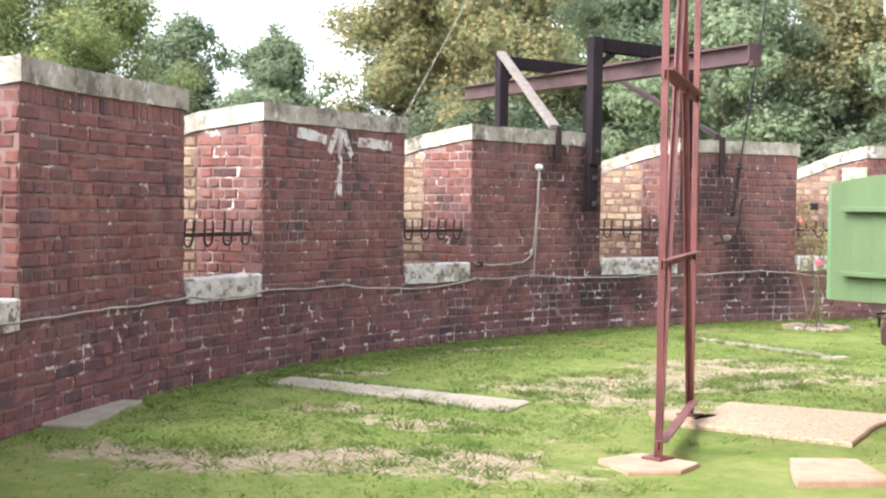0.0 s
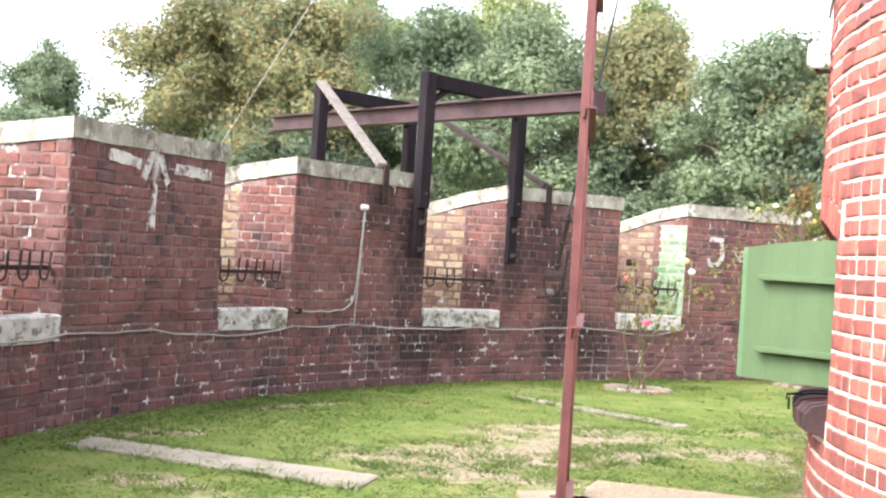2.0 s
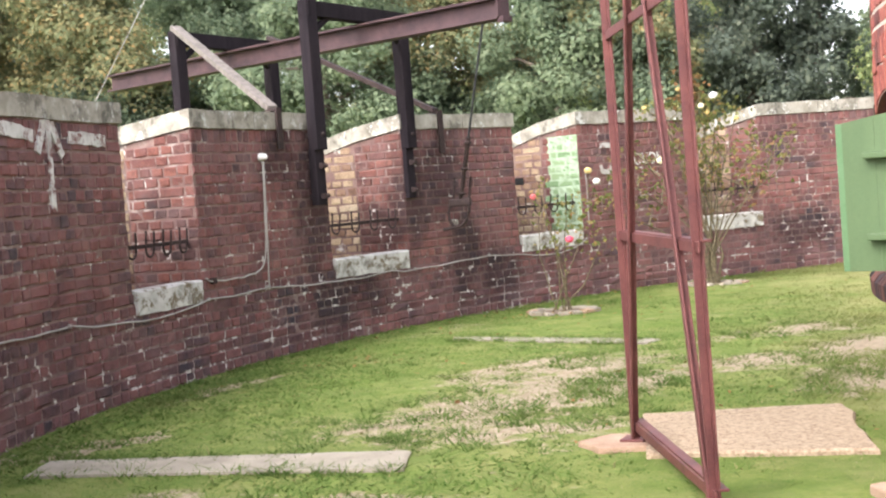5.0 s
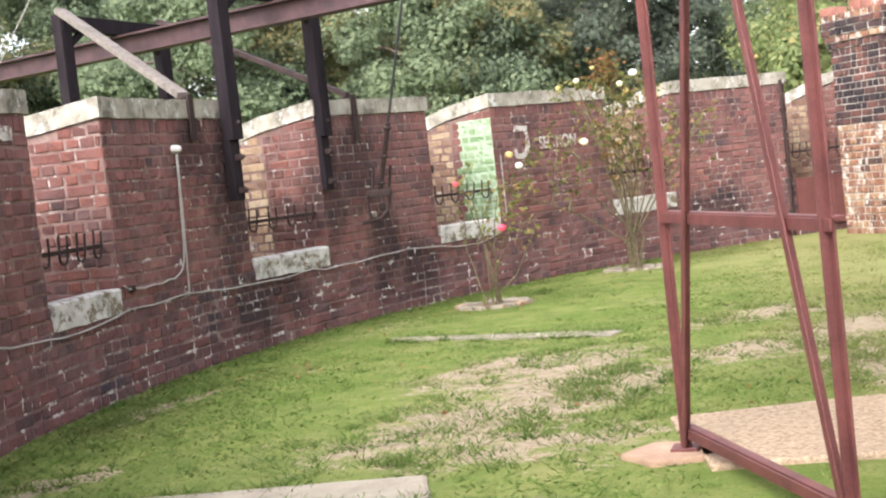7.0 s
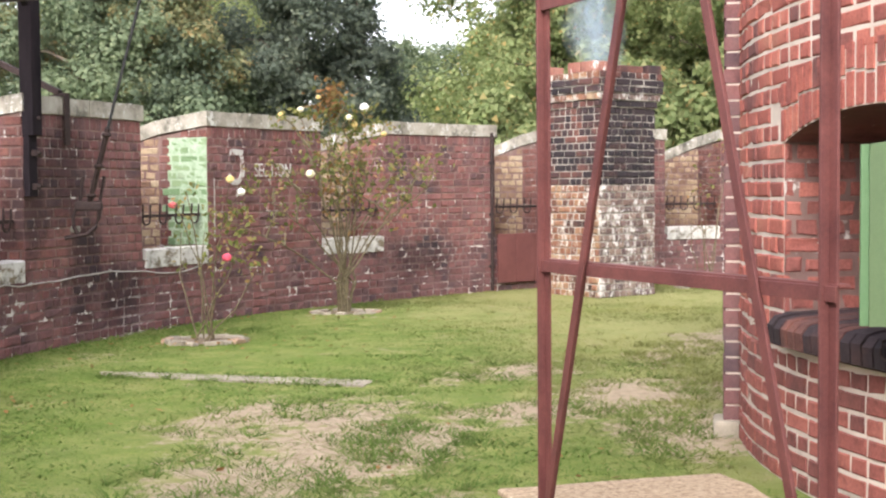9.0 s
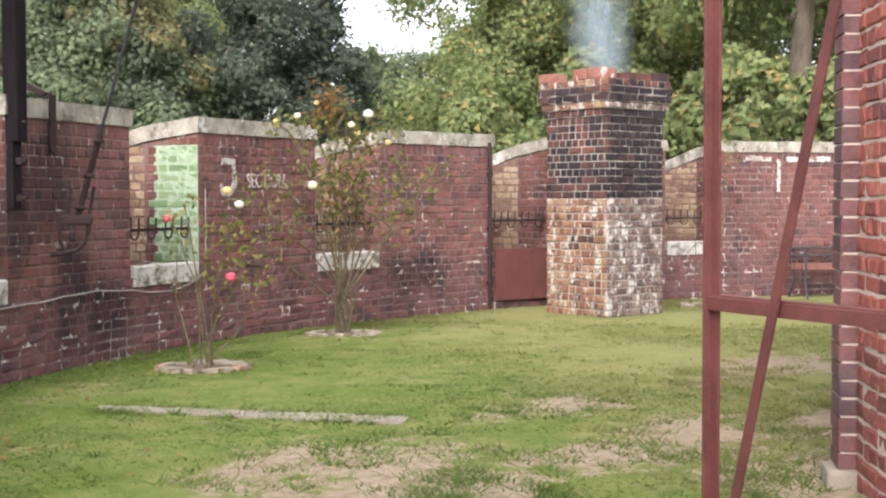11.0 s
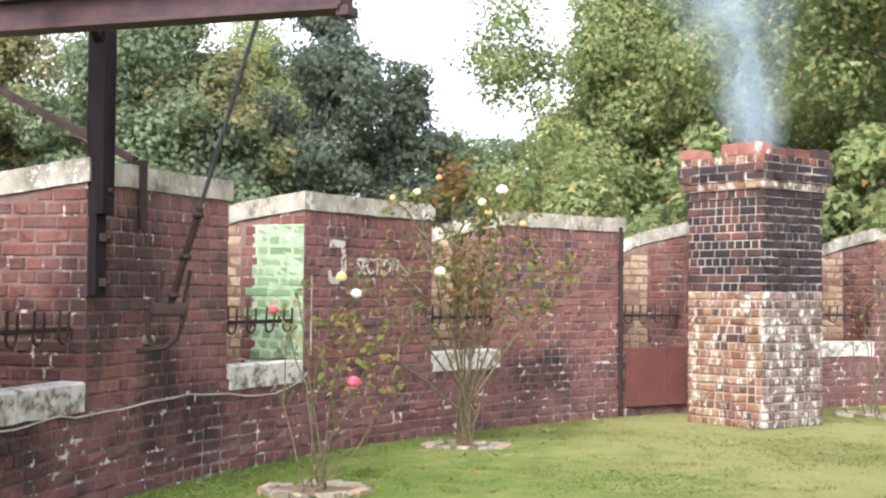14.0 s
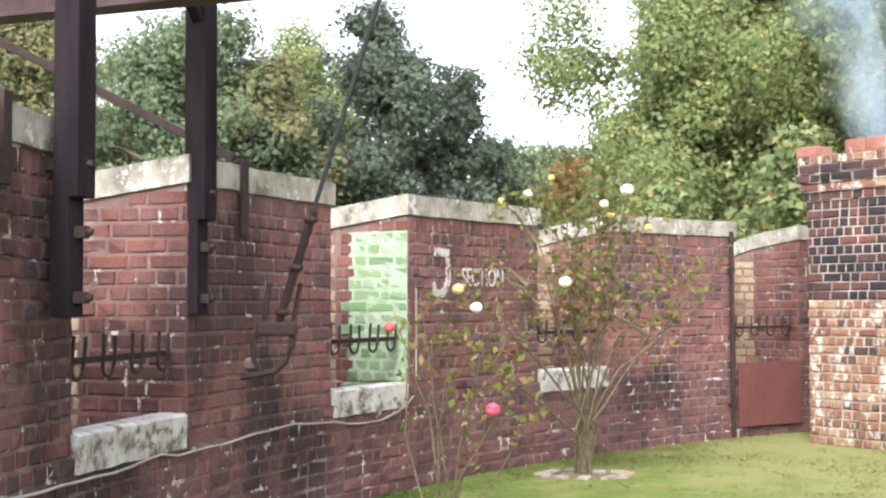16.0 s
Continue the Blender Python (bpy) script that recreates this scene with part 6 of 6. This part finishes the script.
    off = rng.normal(0, 1, (m, 2)) * spread[:, None]
    x, y = np.repeat(cen[:, 0], per) + off[:, 0], np.repeat(cen[:, 1], per) + off[:, 1]
    h = (0.02 + 0.026 * rng.random(m)) * size
    a = rng.uniform(0, 2 * math.pi, m)
    w = 0.003 + 0.003 * rng.random(m)
    z = np.zeros(m) - 0.004
    lean = rng.normal(0, 1.3, (m, 2)) * h[:, None] + off * 0.4
    T = np.empty((m, 4, 3))
    ca, sa = np.cos(a) * w, np.sin(a) * w
    T[:, 0] = np.stack([x - ca, y - sa, z], 1)
    T[:, 1] = np.stack([x + ca, y + sa, z], 1)
    T[:, 2] = np.stack([x + lean[:, 0] + ca * 0.2, y + lean[:, 1] + sa * 0.2, z + h], 1)
    T[:, 3] = np.stack([x + lean[:, 0] - ca * 0.2, y + lean[:, 1] - sa * 0.2, z + h], 1)
    V = np.concatenate([V, T])
    g = quads_object("grass", V.reshape(-1, 3), GRASSBLADE, None)
    tagged(g, "short uneven mown grass with longer tufts", "grass", kind="stuff")


build_grass()


def build_fallen():
    """Dry leaves and petals lying on the lawn."""
    rng = np.random.default_rng(8)
    c = []
    for cx, cy, sp, n in ((-3.3, 12.4, 0.9, 90), (-4.1, 10.2, 0.7, 60), (-3.6, 9.3, 1.0, 30), (-2.6, 5.4, 1.6, 40), (-4.6, 7.0, 0.5, 25)):
        c += [(cx + rng.normal(0, sp), cy + rng.normal(0, sp * 0.6), 0.024) for _ in range(n)]
    c = np.array([p for p in c if math.hypot(p[0] - CX, p[1] - CY) < R - 0.05])
    m = len(c)
    a = rng.uniform(0, 2 * math.pi, m)
    s = (0.014 + 0.016 * rng.random(m))[:, None]
    t = np.stack([np.cos(a), np.sin(a), rng.normal(0, 0.25, m)], 1) * s
    b = np.stack([-np.sin(a), np.cos(a), rng.normal(0, 0.25, m)], 1) * s * 0.6
    V = np.stack([c - t, c + b, c + t, c - b], 1)
    tagged(quads_object("fallen_leaves", V.reshape(-1, 3), LEAF_BRONZE, None), "scattered dry fallen leaves on the lawn", "leaves", kind="stuff")


build_fallen()

# vent hole in an embrasure's pale brick: a black block paints its inner shade
_k = math.degrees(0.3 / (R + 1.2))
_b, _c = ring(26.32, 0.62), ring(26.32 - _k, 1.25)
_t = (_c - _b).normalized()
_n = Vector((_t.y, -_t.x, 0))
_n = _n if _n.dot(ring(20) - ring(26)) > 0 else -_n
_bm = bmesh.new()
box(_bm, (0.12, 0.06, 0.085), Matrix.Translation(_b + _t * 0.3 + _n * -0.02 + Vector((0, 0, 1.36))) @ _t.to_track_quat('X', 'Z').to_matrix().to_4x4(), 0.006)
part("vent_hole", _bm, SOOT_AND_HOLE, wall)
# ---- brickwork of the parapet wall ----


def wall_bricks():
    bw = Brickwork()
    near = lambda p: -5.75 < p.x < -4.5 and 8.9 < p.y < 12.6 and p.z > 0.5

    def face_arc(phi0, d=0.0):
        def fr(s):
            a = phi0 + math.degrees(s / R)
            p = ring(a, d)
            nrm = Vector((CX - p.x, CY - p.y, 0)).normalized()
            tan = Vector((-nrm.y, nrm.x, 0))
            return p, (tan if tan.dot(ring(a + 1) - ring(a)) > 0 else -tan), nrm
        return fr

    def face_line(a, b, nrm_hint):
        t = (b - a).normalized()
        nrm = Vector((t.y, -t.x, 0))
        if nrm.dot(nrm_hint) < 0:
            nrm = -nrm
        return lambda s: (a + t * s, t, nrm)

    def painted_joints(a, b, hint):
        # paint over the joints of the green panel
        t = (b - a).normalized()
        n = Vector((t.y, -t.x, 0))
        n = n if n.dot(hint) > 0 else -n
        bm = bmesh.new()
        box(bm, (0.5, 0.008, 1.07), Matrix.Translation(a + t * 0.256 + n * -0.004 + Vector((0, 0, 1.305))) @ Matrix((t, n, Vector((0, 0, 1)))).transposed().to_4x4())
        part("painted_joints", bm, MO_GREEN, wall, "green-painted joints of the embrasure's side")

    lo, hi = -44.0, 86.0
    length = radians(hi - lo) * R
    bw.lay(BR_BASE, face_arc(lo), courses(length, 0.0, WALL_LOW, RNG, "mixed"), RNG, proud=0.005)
    top_c = WALL_LOW + 14 * COURSE
    for p0, p1 in MERLONS[2:10]:
        ln = radians(p1 - p0) * R
        body = courses(ln, WALL_LOW, top_c, RNG, "mixed", first=1)
        bw.lay(BR_WALL, face_arc(p0), body, RNG, single=near, proud=0.006)
        # soldier course under the coping
        zt = TOP - COP - 0.004
        n = int(ln / COURSE)
        bw.lay(BR_WALL, face_arc(p0), [((i + 0.5) * ln / n, (zt + top_c) / 2, ln / n, zt - top_c) for i in range(n)], RNG, single=near)
        # the reveal that faces back along the wall, then the pale splayed part
        k = math.degrees(0.3 / (R + 1.2))
        a, b, c = ring(p0, 0.0), ring(p0, 0.62), ring(p0 - k, 1.25)
        hint = ring(p0 - 5) - ring(p0)
        lim = lambda s: TOP - COP - top_drop(s)
        bricks = courses(0.62, WALL_LOW, TOP, RNG, "mixed", limit=lim, first=0)
        if abs(p0 - 26.32) < 0.1:
            green = [q for q in bricks if q[0] < 0.5 and SILL_Z - 0.1 < q[1] < 1.83]
            painted_joints(a, b, hint)
            bw.lay(BR_GREEN, face_line(a, b, hint), green, RNG)
            bricks = [q for q in bricks if q not in green]
        bw.lay(BR_RET, face_line(a, b, hint), bricks, RNG, single=near)
        lim2 = lambda s: TOP - COP - top_drop(0.62 + s * 0.9)
        bw.lay(BR_PALE, face_line(b, c, hint), courses((c - b).length, WALL_LOW, TOP, RNG, "mixed", limit=lim2), RNG)
        # the other reveal
        a, b = ring(p1, 0.0), ring(p1, 0.62)
        bw.lay(BR_RET, face_line(a, b, ring(p1 + 5) - ring(p1)), courses(0.62, WALL_LOW, TOP, RNG, "mixed", limit=lim), RNG)
    bw.link(wall, RNG, "brickwork")


wall_bricks()


def tower_bricks():
    bw = Brickwork()
    near = lambda p: p.x < 0.62 and 3.0 < p.y < 5.6 and p.z < 2.1

    def fr_at(psi0, d=0.0):
        def fr(s):
            a = psi0 + math.degrees(s / (TR + d))
            p = tow(a, d)
            nrm = Vector((p.x - TX, p.y - TY, 0)).normalized()
            tan = Vector((-nrm.y, nrm.x, 0))
            return p, (tan if tan.dot(tow(a + 1) - tow(a)) > 0 else -tan), nrm
        return fr

    lo, hi = -180.0, 180.0
    ln = radians(hi - lo) * TR
    allb = courses(ln, 0.0, 44 * COURSE, RNG, "english")
    keep, low = [], []
    for s, z, w, h in allb:
        a0, a1 = lo + math.degrees((s - w / 2) / TR), lo + math.degrees((s + w / 2) / TR)
        if z > OPEN_Z0 - 0.17 and z < arch_z(lo + math.degrees(s / TR)) + 0.2 and a1 > OPEN_A and a0 < OPEN_B:
            # cut bricks at the jambs of the opening
            if a0 < OPEN_A - 0.6 and z < OPEN_SPRING:
                s, w = radians((a0 + OPEN_A) / 2 - lo) * TR, radians(OPEN_A - a0) * TR
            elif a1 > OPEN_B + 0.6 and z < OPEN_SPRING:
                s, w = radians((a1 + OPEN_B) / 2 - lo) * TR, radians(a1 - OPEN_B) * TR
            else:
                continue
        (low if z < 0.62 else keep).append((s, z, w, h))
    bw.lay(BR_TOWER, fr_at(lo), keep, RNG, single=near, joint=0.011)
    bw.lay(BR_DARKRED, fr_at(lo), low, RNG, single=near, joint=0.0118)
    # jambs of the opening
    for psi, sgn in ((OPEN_A, 1), (OPEN_B, -1)):
        a, b = tow(psi, 0.0), tow(psi, -0.52)
        t = (b - a).normalized()
        nrm = Vector((t.y, -t.x, 0))
        if nrm.dot(tow(psi + sgn) - tow(psi)) < 0:
            nrm = -nrm
        bw.lay(BR_DARKRED, lambda s, a=a, t=t, nrm=nrm: (a + t * s, t, nrm), courses(0.5, 8 * COURSE, 20 * COURSE, RNG, "mixed", limit=lambda s: OPEN_SPRING + 0.06), RNG, joint=0.014)
    # back of the recess
    wl = radians(OPEN_B - OPEN_A) * (TR - 0.5)
    bw.lay(BR_DARKRED, fr_at(OPEN_A, -0.5), courses(wl, 8 * COURSE, 20 * COURSE, RNG, "mixed"), RNG, joint=0.014)
    bw.link(tower, RNG, "brickwork")


tower_bricks()


def chimney_bricks():
    bw = Brickwork()
    c0 = Vector(CH0)
    corners = [c0, c0 + CHU * CHS, c0 + CHU * CHS + CHV * CHS, c0 + CHV * CHS]
    mid = (corners[0] + corners[2]) / 2
    for i in range(4):
        a, b = corners[i], corners[(i + 1) % 4]
        t = (b - a).normalized()
        nrm = Vector((t.y, -t.x, 0))
        if nrm.dot((a + b) / 2 - mid) < 0:
            nrm = -nrm
        fr = lambda s, a=a, t=t, nrm=nrm: (a + t * s, t, nrm)
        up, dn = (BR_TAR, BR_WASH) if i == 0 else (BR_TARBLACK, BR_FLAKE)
        rows = courses((b - a).length, 0, 27 * COURSE, RNG, "mixed", stretcher=0.2, header=0.1)
        seen = (lambda p: True) if i in (0, 3) else None
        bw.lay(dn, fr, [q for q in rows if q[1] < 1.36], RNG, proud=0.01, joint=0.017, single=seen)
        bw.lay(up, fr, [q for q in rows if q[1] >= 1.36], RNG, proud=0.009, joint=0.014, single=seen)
    # oversailing courses at the top
    for j, out in enumerate((0.02, 0.045, 0.07, 0.075, 0.06)):
        for i in range(4):
            s0, s1 = (-1, 1)
            a = corners[i] + ((corners[i] - mid).normalized() * out * 1.414)
            b = corners[(i + 1) % 4] + ((corners[(i + 1) % 4] - mid).normalized() * out * 1.414)
            t = (b - a).normalized()
            nrm = Vector((t.y, -t.x, 0))
            if nrm.dot((a + b) / 2 - mid) < 0:
                nrm = -nrm
            z0 = (27 + j) * COURSE
            row = [(s, COURSE / 2, w, h) for s, z, w, h in courses((b - a).length, 0, COURSE, RNG, "mixed", first=j)]
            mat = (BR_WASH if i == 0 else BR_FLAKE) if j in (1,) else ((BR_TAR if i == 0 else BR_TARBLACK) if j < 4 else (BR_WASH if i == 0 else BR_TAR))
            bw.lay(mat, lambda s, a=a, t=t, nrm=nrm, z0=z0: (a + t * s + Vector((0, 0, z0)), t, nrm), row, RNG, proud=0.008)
    bw.link(chimney, RNG, "brickwork")


chimney_bricks()
